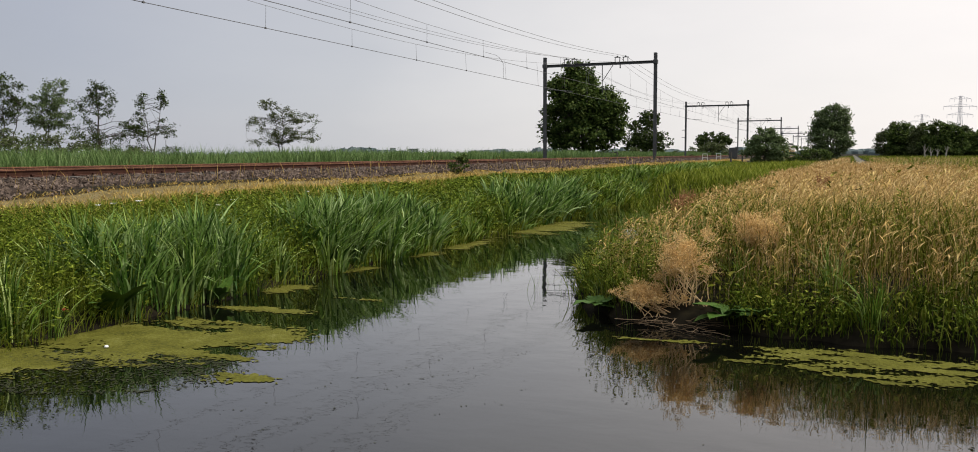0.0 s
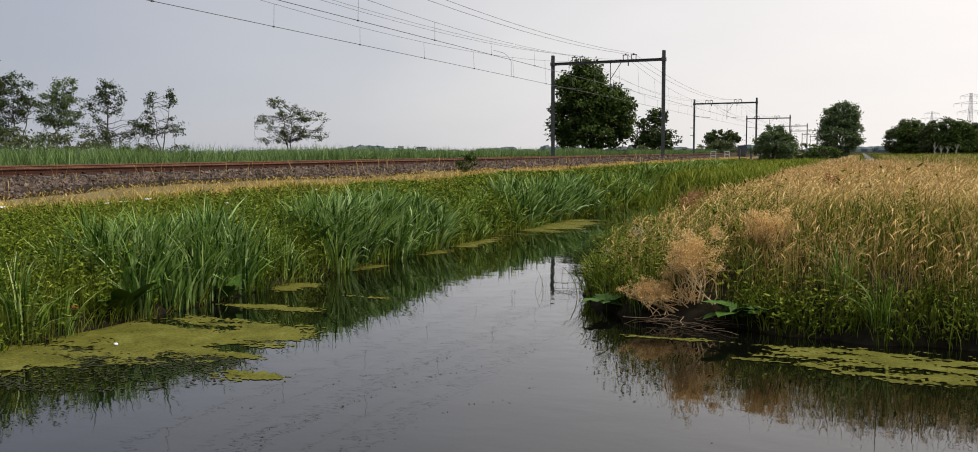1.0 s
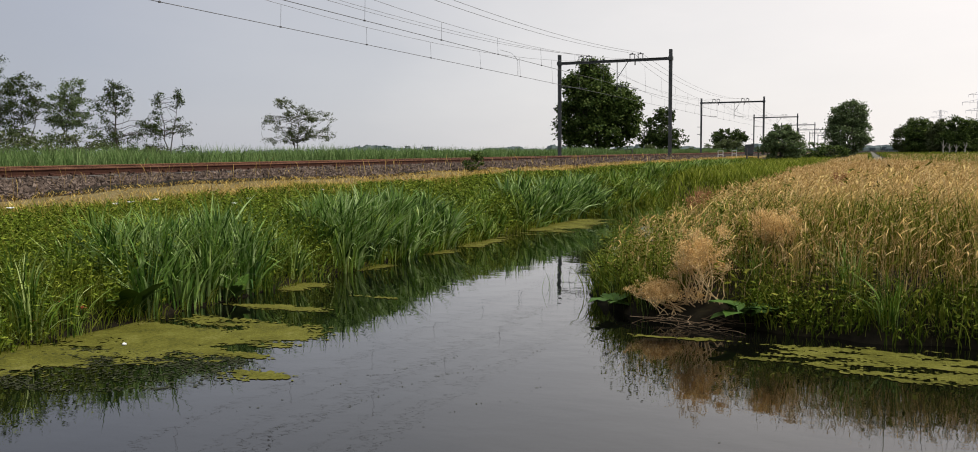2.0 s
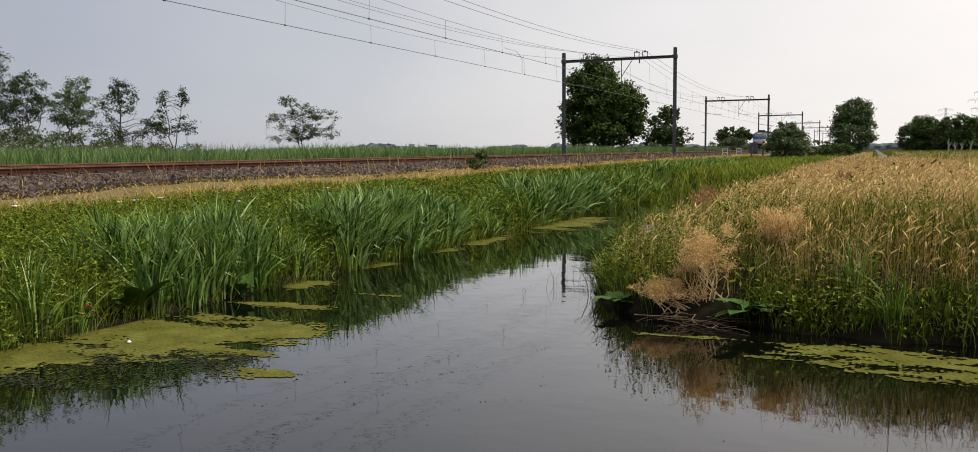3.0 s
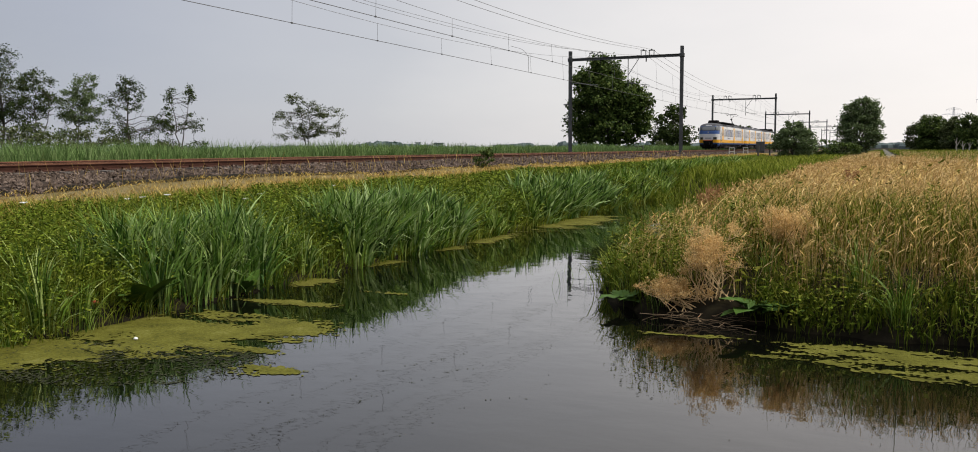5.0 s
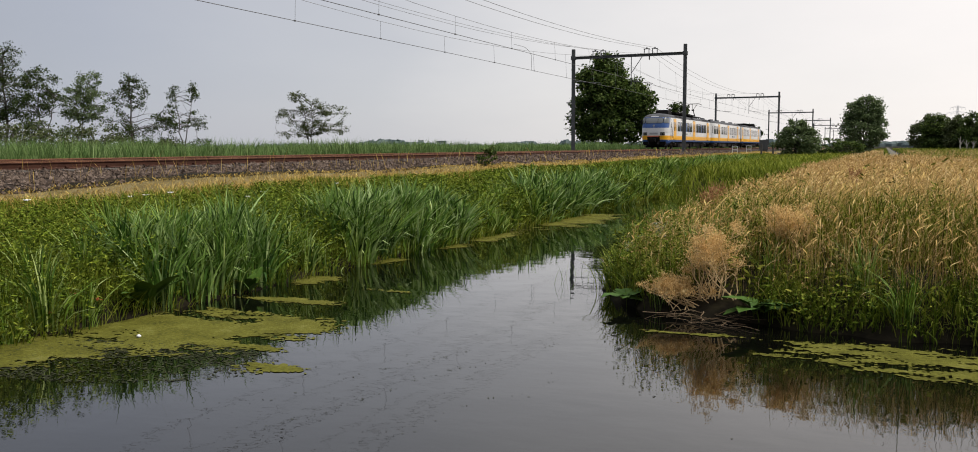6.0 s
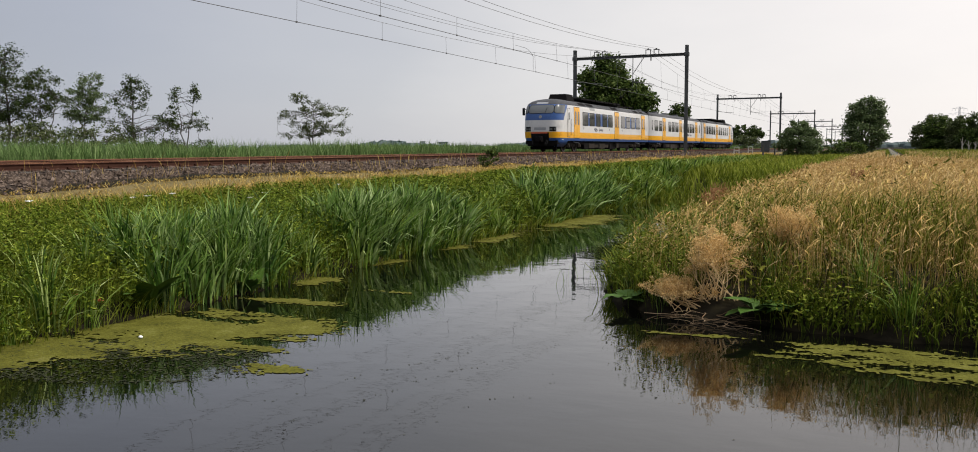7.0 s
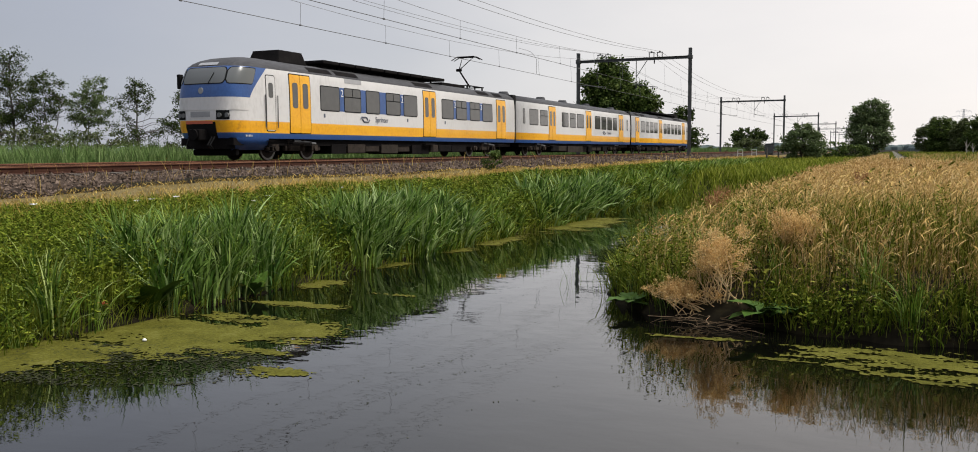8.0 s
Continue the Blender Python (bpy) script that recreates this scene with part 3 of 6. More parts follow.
# ---- trees and shrubs ----
def tree(name, x, y, h, lobes, clumps, per, leaf, mat, label, category="tree", fork=0.12, seed=1, trunk_r=None, size=.055, shell=.6, lean=0.0, stems=1, rise=.12):
    """A tapered trunk with limbs that reach into the crown's lobes (x, z, rx, rz as shares of h), and leaves in clumps round the twigs."""
    rg = np.random.RandomState(seed)
    z0 = float(height(x, y)) - .05
    root = empty(name, pose(x, y, z0, 0, 0, -math.degrees(math.atan2(x, y))), label, category)
    lobes = np.asarray(lobes, float) * h
    tr = trunk_r or .02 * h
    tops = []
    parts = []
    k = np.linspace(0, 1, 10)[:, None]
    for s in range(stems):
        l = lobes[s % len(lobes)]
        top = np.array([l[0] + lean * h, 0, l[1] + .6 * l[3]])
        path = top * k ** np.array([1.6, 1, 1]) + np.concatenate([rg.randn(10, 2) * .012 * h * np.sin(np.pi * k), np.zeros((10, 1))], 1)
        parts.append(tube(path, tr / stems ** .5 * (1 - .88 * k[:, 0]), 8))
        tops.append(path)
    w = np.sqrt(lobes[:, 2] * lobes[:, 3]) ** 1.5
    leaf_c, arcs = [], []
    for i in range(clumps):
        b = lobes[rg.choice(len(lobes), p=w / w.sum())]
        d = rg.randn(3)
        d /= np.linalg.norm(d)
        end = np.array([b[0], 0, b[1]]) + d * np.array([b[2], b[2] * .85, b[3]]) * (shell + (1 - shell) * rg.rand() ** .4)
        end[2] = max(end[2], .06 * h)
        if i % 3 == 0:
            path = tops[rg.randint(stems)]
            s = np.clip((end[2] - rise * (1 + 1.6 * rg.rand()) * h) / path[-1, 2], fork, .93)
            st = np.array([np.interp(s, k[:, 0], path[:, a]) for a in range(3)])
            uu = np.linspace(0, 1, 6)[:, None]
            arc = st + (end - st) * uu + np.array([0, 0, 1]) * (.08 * np.linalg.norm(end - st)) * np.sin(np.pi * uu) + rg.randn(6, 3) * .008 * h * np.sin(np.pi * uu)
            parts.append(tube(arc, tr * .3 * (1 - .85 * uu[:, 0]), 5))
            arcs.append(arc)
        else:
            near = min(arcs, key=lambda a: float(np.linalg.norm(a[3] - end)))
            st = near[rg.randint(2, 6)]
            parts.append(tube(np.array([st, (st + end) / 2 + rg.randn(3) * .015 * h, end]), tr * np.array([.15, .1, .04]), 4))
        m = max(3, int(per * (.5 + rg.rand())))
        rc = size * h * (.6 + .8 * rg.rand())
        q = np.clip(rg.randn(m, 3) * .5, -.95, .95)
        along = rg.rand(m, 1) ** 1.4 * np.clip(1.5 * rc / (np.linalg.norm(st - end) + 1e-6), 0, .75)
        leaf_c.append(end + (st - end) * along + q * rc * np.array([1.1, 1.1, .75]) * (.75 + .5 * along))
    v, q = join_arrays(parts)
    ob = new("trunk", fast_mesh("trunk", v, q, mats=[M_BARK], smooth=True))
    ob.parent = root
    C = np.concatenate(leaf_c)
    C[:, 2] = np.maximum(C[:, 2], .02 * h)
    v, q = leaves(C, leaf * (.6 + .8 * rg.rand(len(C))), .6, 1.6)
    ob = new("crown", fast_mesh("crown", v, q, mats=[mat]))
    ob.parent = root
    return root


def at(px_az, dist):
    """A place by its bearing from the railway's direction and its distance from the eye."""
    az = radians(px_az + HEADING + 23.34)
    return dist * math.sin(az), dist * math.cos(az)


def bearing(px):
    """The bearing, in degrees from the railway's direction, of a column of the view at 3.5 s."""
    return math.degrees(math.atan((px - 784) / 1420)) - 23.34


def build_trees():
    x, y = at(-15.9, 128)
    tree("big_tree", x, y, 14.9, [(-.06, .88, .12, .12), (-.10, .72, .26, .18), (-.03, .52, .37, .2), (.18, .56, .22, .15), (.03, .30, .36, .18), (.24, .38, .18, .13), (-.22, .38, .2, .26), (.1, .64, .2, .14)], 520, 66, .27, M_LEAF, "tall dense green broadleaf tree with a pointed crown beside the railway", seed=3, size=.062, shell=.45)
    x, y = at(-11.9, 172)
    tree("round_tree", x, y, 10.0, [(0, .55, .40, .3), (0, .82, .2, .15), (-.22, .36, .25, .2), (.22, .36, .25, .2), (0, .25, .35, .2)], 150, 46, .27, M_LEAF_DARK, "dark round broadleaf tree behind the railway", seed=4, size=.08)
    x, y = at(-7.9, 215)
    tree("flat_tree", x, y, 6.8, [(0, .82, .62, .15), (.3, .68, .36, .16), (-.36, .62, .3, .16), (0, .5, .5, .2)], 120, 46, .26, M_LEAF_DARK, "low dark tree with a flat spreading crown", seed=5, size=.1)
    tree("shrub", x + 2, y - 20, 4.5, [(0, .5, .6, .42), (.55, .45, .5, .35), (-.5, .4, .5, .3)], 90, 50, .2, M_LEAF_OLIVE, "light green shrub under a low tree", "shrub", seed=6, size=.13)
    x, y = at(-12.9, 160)
    tree("shrub", x, y, 3.0, [(0, .5, .6, .4)], 36, 40, .2, M_LEAF_OLIVE, "light green shrub at the foot of a dark tree", "shrub", seed=7, size=.14)
    x, y = at(-9.9, 165)
    tree("shrub", x, y, 2.5, [(0, .5, .9, .4)], 36, 40, .18, M_LEAF_OLIVE, "small yellowish green shrub behind the railway", "shrub", seed=8, size=.14)
    # willows on the near side of the line
    x, y = at(-4.75, 108)
    tree("willow_bush", x, y, 4.9, [(0, .5, .36, .36), (.28, .4, .30, .3), (-.3, .4, .26, .3), (-.12, .8, .1, .18), (.1, .76, .1, .18), (.26, .62, .1, .2)], 220, 52, .14, M_LEAF_WILLOW, "grey-green willow bush near the railway fence", "shrub", seed=9, size=.085)
    x, y = at(-3.3, 118)
    tree("shrub", x, y, 3.1, [(0, .5, .8, .4), (.9, .4, .7, .35)], 90, 46, .16, M_LEAF, "low green shrub beside a willow bush", "shrub", seed=10, size=.12)
    x, y = at(-1.0, 128)
    tree("willow_tree", x, y, 8.4, [(0, .44, .29, .33), (-.19, .66, .10, .26), (.05, .78, .09, .2), (.19, .68, .09, .26), (.25, .46, .10, .24), (-.24, .42, .10, .24), (-.07, .74, .08, .22)], 300, 60, .16, M_LEAF_WILLOW, "dark green pollard willow beside the gravel path", seed=11, size=.07, stems=4)
    # alders in the reeds beyond the line, thin and open
    for px, d, h, sd, lobes, n, per, mat, st, lab in (
            (-62, 74, 7.6, 19, [(0, .75, .2, .22), (.1, .5, .2, .22)], 70, 34, M_LEAF_DARK, 1, "tall open alder with dark ragged crown"),
            (0, 74, 9.7, 20, [(0, .8, .13, .17), (.05, .58, .15, .2), (-.1, .55, .14, .2), (0, .36, .2, .12)], 78, 34, M_LEAF_DARK, 1, "tall open alder with a ragged top"),
            (54, 72, 8.0, 31, [(0, .78, .16, .17), (.16, .6, .16, .14), (-.08, .5, .15, .2)], 62, 34, M_LEAF_DARK, 2, "open alder with dark leaning crown"),
            (114, 73, 7.8, 22, [(.12, .76, .16, .17), (.0, .62, .16, .2), (.2, .6, .12, .14), (-.05, .3, .2, .12)], 85, 34, M_LEAF_WILLOW, 2, "grey-green willow with leaning stems"),
            (203, 72, 7.8, 23, [(-.02, .86, .10, .1), (-.12, .66, .14, .14), (.08, .72, .10, .13), (-.14, .42, .13, .13), (.30, .44, .13, .1), (.06, .3, .16, .12)], 74, 26, M_LEAF_DARK, 1, "thin open alder with visible branches"),
            (284, 72, 6.8, 24, [(-.11, .80, .06, .16), (.12, .80, .05, .16), (-.14, .52, .15, .13), (.15, .50, .13, .13), (-.2, .26, .2, .1), (.24, .24, .16, .1)], 66, 22, M_LEAF_DARK, 2, "thin two-stemmed alder with sparse leaves"),
            (488, 82, 7.0, 25, [(-.16, .88, .13, .09), (.02, .72, .24, .13), (.32, .66, .18, .12), (-.32, .62, .15, .1), (.30, .46, .2, .1), (-.24, .42, .2, .1), (.05, .5, .2, .12)], 96, 24, M_LEAF_OLIVE, 2, "lone small tree with wide open crown")):
        x, y = at(bearing(px), d)
        tree("alder", x, y, h, lobes, int(n * 1.9), int(per * 1.7), .075, mat, lab, seed=sd, size=.045, shell=.35, stems=st, trunk_r=.013 * h, rise=.03)
    for px, d, h, w, sd in ((10, 66, 3.9, .8, 40), (65, 68, 3.2, .8, 41), (140, 69, 3.6, .7, 42), (235, 70, 2.4, .9, 43), (165, 71, 2.6, .9, 44), (-40, 66, 4, .9, 45)):
        x, y = at(bearing(px), d)
        tree("shrub", x, y, h, [(0, .55, w, .38), (w * .6, .4, .5, .3)], 50, 34, .12, M_LEAF_OLIVE, "leafy undergrowth among open alders", "shrub", seed=sd, size=.12)
    # the wood beside the far field
    for k, (px, d, h) in enumerate(((1468, 300, 12.0), (1482, 296, 11.8), (1497, 300, 11.6), (1520, 292, 11.6), (1543, 288, 12.2), (1563, 290, 11.0), (1585, 300, 10.4), (1605, 296, 9.0), (1628, 300, 9))):
        x, y = at(bearing(px), d)
        tree("wood_tree", x, y, .94 * h, [(0, .6, .3, .36), (.2, .4, .25, .36), (-.2, .4, .25, .36), (0, .2, .4, .18)], 150, 60, .34, M_LEAF if k % 3 else M_LEAF_OLIVE, "dense dark green tree in a small wood", seed=60 + k, size=.09)
    # small shrub on the dry verge of the ballast
    tree("verge_shrub", -14.0, 31.2, .9, [(0, .5, .42, .36), (.2, .75, .2, .2)], 40, 20, .05, M_LEAF, "small dark green shrub on the dry verge", "shrub", seed=12, size=.12)


def build_distance():
    """Low woods on the horizon."""
    rg = np.random.RandomState(5)
    parts = []
    an = np.arange(-95, 60, .16)
    for ring, (d, hh) in enumerate(((620, 5.0), (1150, 11.5))):
        nn = np.abs(snoise(an, an * 0, .8, 30 + ring)) * .7 + .45 + .3 * snoise(an, an * 0, 5.0, 40 + ring)
        gate = snoise(an, an * 0, .25, 50 + ring)
        for a, s, g in zip(an, nn, gate):
            if ring == 0 and g < .05:
                continue
            x, y = at(a, d + rg.rand() * 60)
            h = hh * np.clip(s, .35, 1.3) * (.55 if a > -6 else .85)
            th = rg.rand() * 6.28
            lat = np.arange(5)
            v = np.array([[x + d * .0055 * math.cos(th + k * 1.2566) * (1, .95, .55)[l], y + d * .0055 * math.sin(th + k * 1.2566) * (1, .95, .55)[l], .5 + h * (0, .62, 1)[l] * (1 + .06 * rg.randn())] for l in (0, 1, 2) for k in range(5)])
            q = np.array([[l * 5 + k, l * 5 + (k + 1) % 5, (l + 1) * 5 + (k + 1) % 5, (l + 1) * 5 + k] for l in (0, 1) for k in range(5)] + [[10, 11, 12, 13]])
            parts.append((v, q))
    for px in (511, 516, 520, 526, 531, 535, 538, 606, 611):
        x, y = at(bearing(px + 33), 900 + 40 * rg.rand())
        h = 5.4 + 1.6 * rg.rand()
        v = np.array([[x + r * math.cos(k * 1.2566), y + r * math.sin(k * 1.2566), .5 + h * l] for l, r in ((0, .9), (.6, 1.5), (1, .3)) for k in range(5)])
        q = np.array([[l * 5 + k, l * 5 + (k + 1) % 5, (l + 1) * 5 + (k + 1) % 5, (l + 1) * 5 + k] for l in (0, 1) for k in range(5)] + [[10, 11, 12, 13]])
        parts.append((v, q))
    v, q = join_arrays(parts)
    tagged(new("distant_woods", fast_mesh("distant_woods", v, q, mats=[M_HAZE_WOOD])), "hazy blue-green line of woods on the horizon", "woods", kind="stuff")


# ---- vegetation of the banks ----
def build_banks():
    R = rng.rand
    # long sword leaves along the water's edge, in tussocks that arch outwards
    def tussocks(cx, cy, per, hmin, hmax, wid):
        n = len(cx)
        m = (per * (.6 + .8 * R(n))).astype(int)
        ci = np.repeat(np.arange(n), m)
        k = len(ci)
        a = R(k) * 6.283
        rad = R(k) ** .6
        rr = (.10 + .16 * R(n))[ci] * rad
        P = np.stack([cx[ci] + rr * np.cos(a), cy[ci] + rr * np.sin(a)], -1)
        H = (hmin + (hmax - hmin) * R(n))[ci] * (.6 + .45 * R(k))
        return strips(P, H, wid * (.6 + .8 * R(k)) * grow(P), .08 + 1.0 * rad * R(k) ** 1.2, a + .5 * rng.randn(k), .02 + .72 * rad * R(k) ** 1.3, (.6, 1, 1, .85, .55), 2.3, twist=.9)
    n = 620
    cy = 4.5 + 72 * R(n) ** 1.7
    lush = sum(np.exp(-((cy - c) / s) ** 2) for c, s in ((10.7, 1.1), (16.8, 2.4), (28.5, 3.5), (41, 6), (60, 9)))
    cx = -9.2 - 1.35 * R(n) ** 1.2
    big = R(n) < .12 + .88 * lush
    few = big | (R(n) < .5)
    cx, cy, big = cx[few], cy[few], big[few]
    stuff("reed_bank", [tussocks(cx[big], cy[big], 50, .8, 1.2, .028), tussocks(cx[~big], cy[~big], 34, .4, .75, .019)], M_REED, "tall sword-leaved green reeds and iris at the water's edge", "reeds")
    # the lush stands
    for c, s, m in ((10.6, 1.3, 44), (16.8, 2.6, 80), (28.5, 4.0, 70)):
        cy2 = c + s * (2 * R(m) - 1)
        stuff("iris_stand", [tussocks(-9.2 - .85 * R(m), cy2, 50, .95, 1.3, .042)], M_IRIS, "dense stand of arching sword-leaved reeds", "reeds")
    # low growth that hangs over the water
    y = 4 + 60 * R(4500) ** 1.6
    P = np.stack([-9.5 + .5 * R(4500) ** 1.3, y], -1)
    n = len(P)
    stuff("edge_grass", [strips(P, .2 + .4 * R(n), (.010 + .010 * R(n)) * grow(P), .3 + .8 * R(n), .9 * rng.randn(n), .1 + .5 * R(n), (.7, 1, .8, .5), 1.7, z=np.maximum(height(P[:, 0], P[:, 1]) - .03, -.05))], M_GRASS, "low green grass hanging over the water's edge", "grass")
    # grass and herbs up the slope
    P = scatter(-13.1, -9.4, 4, 110, 150000)
    n = len(P)
    H = (.24 + .34 * R(n)) * np.interp(P[:, 0], [-13.3, -12.6, -11, -9.5], [.3, .6, .9, 1.05]) * (1 + .25 * snoise(P[:, 0], P[:, 1], .6, 73))
    stuff("meadow_grass", [strips(P, H, (.009 + .009 * R(n)) * grow(P), .15 + .5 * R(n), R(n) * 6.283, .05 + .3 * R(n), (.7, 1, .7), 1.8)], M_GRASS, "long green grass on the railway bank", "grass")
    P = np.stack([-12.6 + 3.1 * R(26000), 22 + 75 * R(26000) ** 1.4], -1)
    n = len(P)
    H = (.42 + .38 * R(n)) * np.interp(P[:, 0], [-12.6, -11, -9.5], [.5, .9, 1.15])
    stuff("lush_grass", [strips(P, H, (.010 + .010 * R(n)) * grow(P), .15 + .5 * R(n), R(n) * 6.283, .05 + .35 * R(n), (.7, 1, .7), 1.9)], M_GRASS, "lush bright green grass along the far stretch of the bank", "grass")
    P = scatter(-12.5, -9.3, 4, 80, 15000, lambda x, y: .15 + .85 * (snoise(x, y, .5, 74) > -.3))
    n = len(P)
    H = (.5 + .4 * R(n)) * np.interp(P[:, 0], [-13, -12, -11, -9.3], [.3, .5, .85, .95])
    z0 = height(P[:, 0], P[:, 1])
    C, S = [], []
    for k in range(16):
        u = .25 + .75 * (k + R(n)) / 16
        a = R(n) * 6.283
        rr = (.03 + .08 * R(n)) * (1.15 - .7 * u)
        C.append(np.stack([P[:, 0] + rr * np.cos(a), P[:, 1] + rr * np.sin(a), z0 + H * u], -1))
        S.append((.013 + .018 * R(n)) * np.clip(grow(P), .9, 2.2) * (1.2 - .5 * u))
    stuff("bank_herbs", [leaves(np.concatenate(C), np.concatenate(S), .5, 3.0), strips(P, H, .006 * grow(P), .05 + .1 * R(n), R(n) * 6.283, .02 * R(n), (1, .8, .6), 1.2)], M_HERB, "leafy green herbs on the railway bank", "herbs")
    n = 2300
    y = 4.5 + 45 * R(n) ** 1.6
    lush = sum(np.exp(-((y - c) / s) ** 2) for c, s in ((10.7, 1.1), (16.8, 2.4), (28.5, 3.5), (41, 6)))
    P = np.stack([-9.15 - 1.6 * R(n), y], -1)[R(n) > .9 * lush]
    n = len(P)
    H = .5 + .45 * R(n)
    z0 = height(P[:, 0], P[:, 1])
    C, S = [], []
    for k in range(30):
        u = .15 + .85 * (k + R(n)) / 30
        a = R(n) * 6.283
        rr = (.03 + .10 * R(n)) * (1.2 - .8 * u)
        C.append(np.stack([P[:, 0] + rr * np.cos(a), P[:, 1] + rr * np.sin(a), z0 + H * u], -1))
        S.append((.018 + .026 * R(n)) * np.clip(grow(P), .9, 2.2) * (1.2 - .5 * u))
    stuff("tall_herbs", [leaves(np.concatenate(C), np.concatenate(S) * .8, .45, 3.8), strips(P, H, .012 * grow(P), .05 + .1 * R(n), R(n) * 6.283, .02 * R(n), (1, .8, .6), 1.2)], M_HERB, "tall leafy green herbs between reed tussocks", "herbs")
    # rough grass over the filled end of the ditch
    P = np.stack([-9.8 + 6.2 * R(26000), 38 + 120 * R(26000) ** 1.5], -1)
    n = len(P)
    stuff("hollow_grass", [strips(P, .45 + .5 * R(n), (.012 + .012 * R(n)) * grow(P), .15 + .5 * R(n), R(n) * 6.283, .05 + .3 * R(n), (.7, 1, .7), 1.8)], M_GRASS, "long green grass in the overgrown hollow", "grass")
    # dry verge
    P = scatter(-14.5, -12.6, 3, 120, 85000)
    n = len(P)
    stuff("dry_verge_grass", [strips(P, (.06 + .16 * R(n) ** 2) * np.interp(P[:, 0], [-14.6, -13.6, -12.5], [.6, .8, 1.3]), (.008 + .009 * R(n)) * grow(P), .4 + .9 * R(n), R(n) * 6.283, .1 + .4 * R(n), (.8, 1, .6), 1.6)], M_STRAW, "short bleached grass on the verge of the ballast", "grass")
    P = scatter(-13.2, -11.0, 4, 90, 16000)
    n = len(P)
    stuff("bleached_stalks", [strips(P, .2 + .3 * R(n), (.005 + .006 * R(n)) * grow(P), .2 + .5 * R(n), R(n) * 6.283, .1 + .3 * R(n), (.8, .8, .8), 1.8)], M_STRAW, "bleached grass stalks at the top of the slope", "grass")
    ys = np.concatenate([np.arange(-10, 60, .4), np.geomspace(60, 400, 80)])
    rows = []
    for k, s in enumerate(np.linspace(0, 1, 9)):
        xx = -14.35 + s * (1.35 + .25 * snoise(ys, ys * 0, .8, 91))
        rows.append(np.stack([xx, ys, height(xx, ys) + .025 - .06 * (k == 8) - .05 * (k == 0)], -1))
    m = len(ys)
    i, j = np.meshgrid(np.arange(8), np.arange(m - 1), indexing="ij")
    q = np.stack([i * m + j, (i + 1) * m + j, (i + 1) * m + j + 1, i * m + j + 1], -1).reshape(-1, 4)
    tagged(new("verge", fast_mesh("verge", np.concatenate(rows), q, mats=[M_THATCH], smooth=True)), "strip of bleached thatch beside the ballast", "verge", kind="structure")
    P = np.stack([-16.6 + 2.6 * R(620) ** .7, 8 + 70 * R(620) ** 1.6], -1)
    n = len(P)
    stuff("ballast_weeds", [strips(P, .12 + .55 * R(n) ** 2, .006 * grow(P), .1 + .4 * R(n), R(n) * 6.283, .05 + .2 * R(n), (.8, .6, .8, 1.2, .8), 1.6, z=ballast_height(P[:, 0], P[:, 1]) - .02)], M_STRAW, "thin dry stalks standing in the ballast", "grass")
    # reeds beyond the line
    P = np.stack([-27.4 - 9 * R(90000) ** 1.3, 8 + 210 * R(90000) ** 1.5], -1)
    n = len(P)
    H = (1.5 + .6 * R(n)) * (1 + .14 * snoise(P[:, 0], P[:, 1], .5, 75))
    stuff("far_reed_bed", [strips(P, H, (.012 + .012 * R(n)) * grow(P) * .8, .1 + .3 * R(n), R(n) * 6.283, .03 + .15 * R(n), (.8, 1, .7), 2.0)], M_FARREED, "green reed bed beyond the railway", "reeds")
    P = np.stack([-36 - 160 * R(16000) ** 2, 20 + 420 * R(16000)], -1)
    n = len(P)
    stuff("far_field_grass", [strips(P, .7 + .6 * R(n), (.05 + .05 * R(n)) * grow(P), .1 + .3 * R(n), R(n) * 6.283, .1 * R(n), (.8, 1, .7), 1.6)], M_FARREED, "rough green field beyond the reeds", "grass")

    # the bank with ripe grass: green foot, straw-coloured tops
    def inland(x, y):
        """Distance from the water's edge; nothing grows on the bare spot under the withered shrub."""
        return np.where(np.hypot((x + 2.1) / .45, (y - 11.7) / .4) < 1, -1, land_distance(x, y))
    P = scatter(-6, 14, 10.6, 60, 110000)
    d = inland(P[:, 0], P[:, 1])
    clump = snoise(P[:, 0], P[:, 1], 2.6, 92)
    keep = (d > np.where(P[:, 0] < -1.6, .06, .02)) & (R(len(P)) < np.interp(d, [0, 1, 4, 9], [1, .9, .3, .2])) & (R(len(P)) < .3 + .8 * (clump > -.15))
    P, d = P[keep], d[keep]
    n = len(P)
    H = (.22 + .42 * R(n)) * (1 + .4 * snoise(P[:, 0], P[:, 1], 1.9, 93))
    stuff("bank_grass", [strips(P, H, (.008 + .010 * R(n)) * grow(P), .2 + .6 * R(n), R(n) * 6.283, .05 + .4 * R(n), (.7, 1, .7), 1.8)], M_OLIVE, "green grass at the foot of the ditch bank", "grass")
    # leafy plants that overhang the dark water
    n = 9000
    P = np.stack([-5.5 + 15 * R(n), 10.8 + 24 * R(n) ** 1.5], -1)
    d = inland(P[:, 0], P[:, 1])
    P = P[(d > np.where(P[:, 0] < -1.6, .06, .02)) & (R(n) < np.interp(d, [0, 1.0, 2.2, 4], [1, .8, .3, .14])) & (R(n) < .25 + .85 * (snoise(P[:, 0], P[:, 1], 2.2, 94) > -.2))]
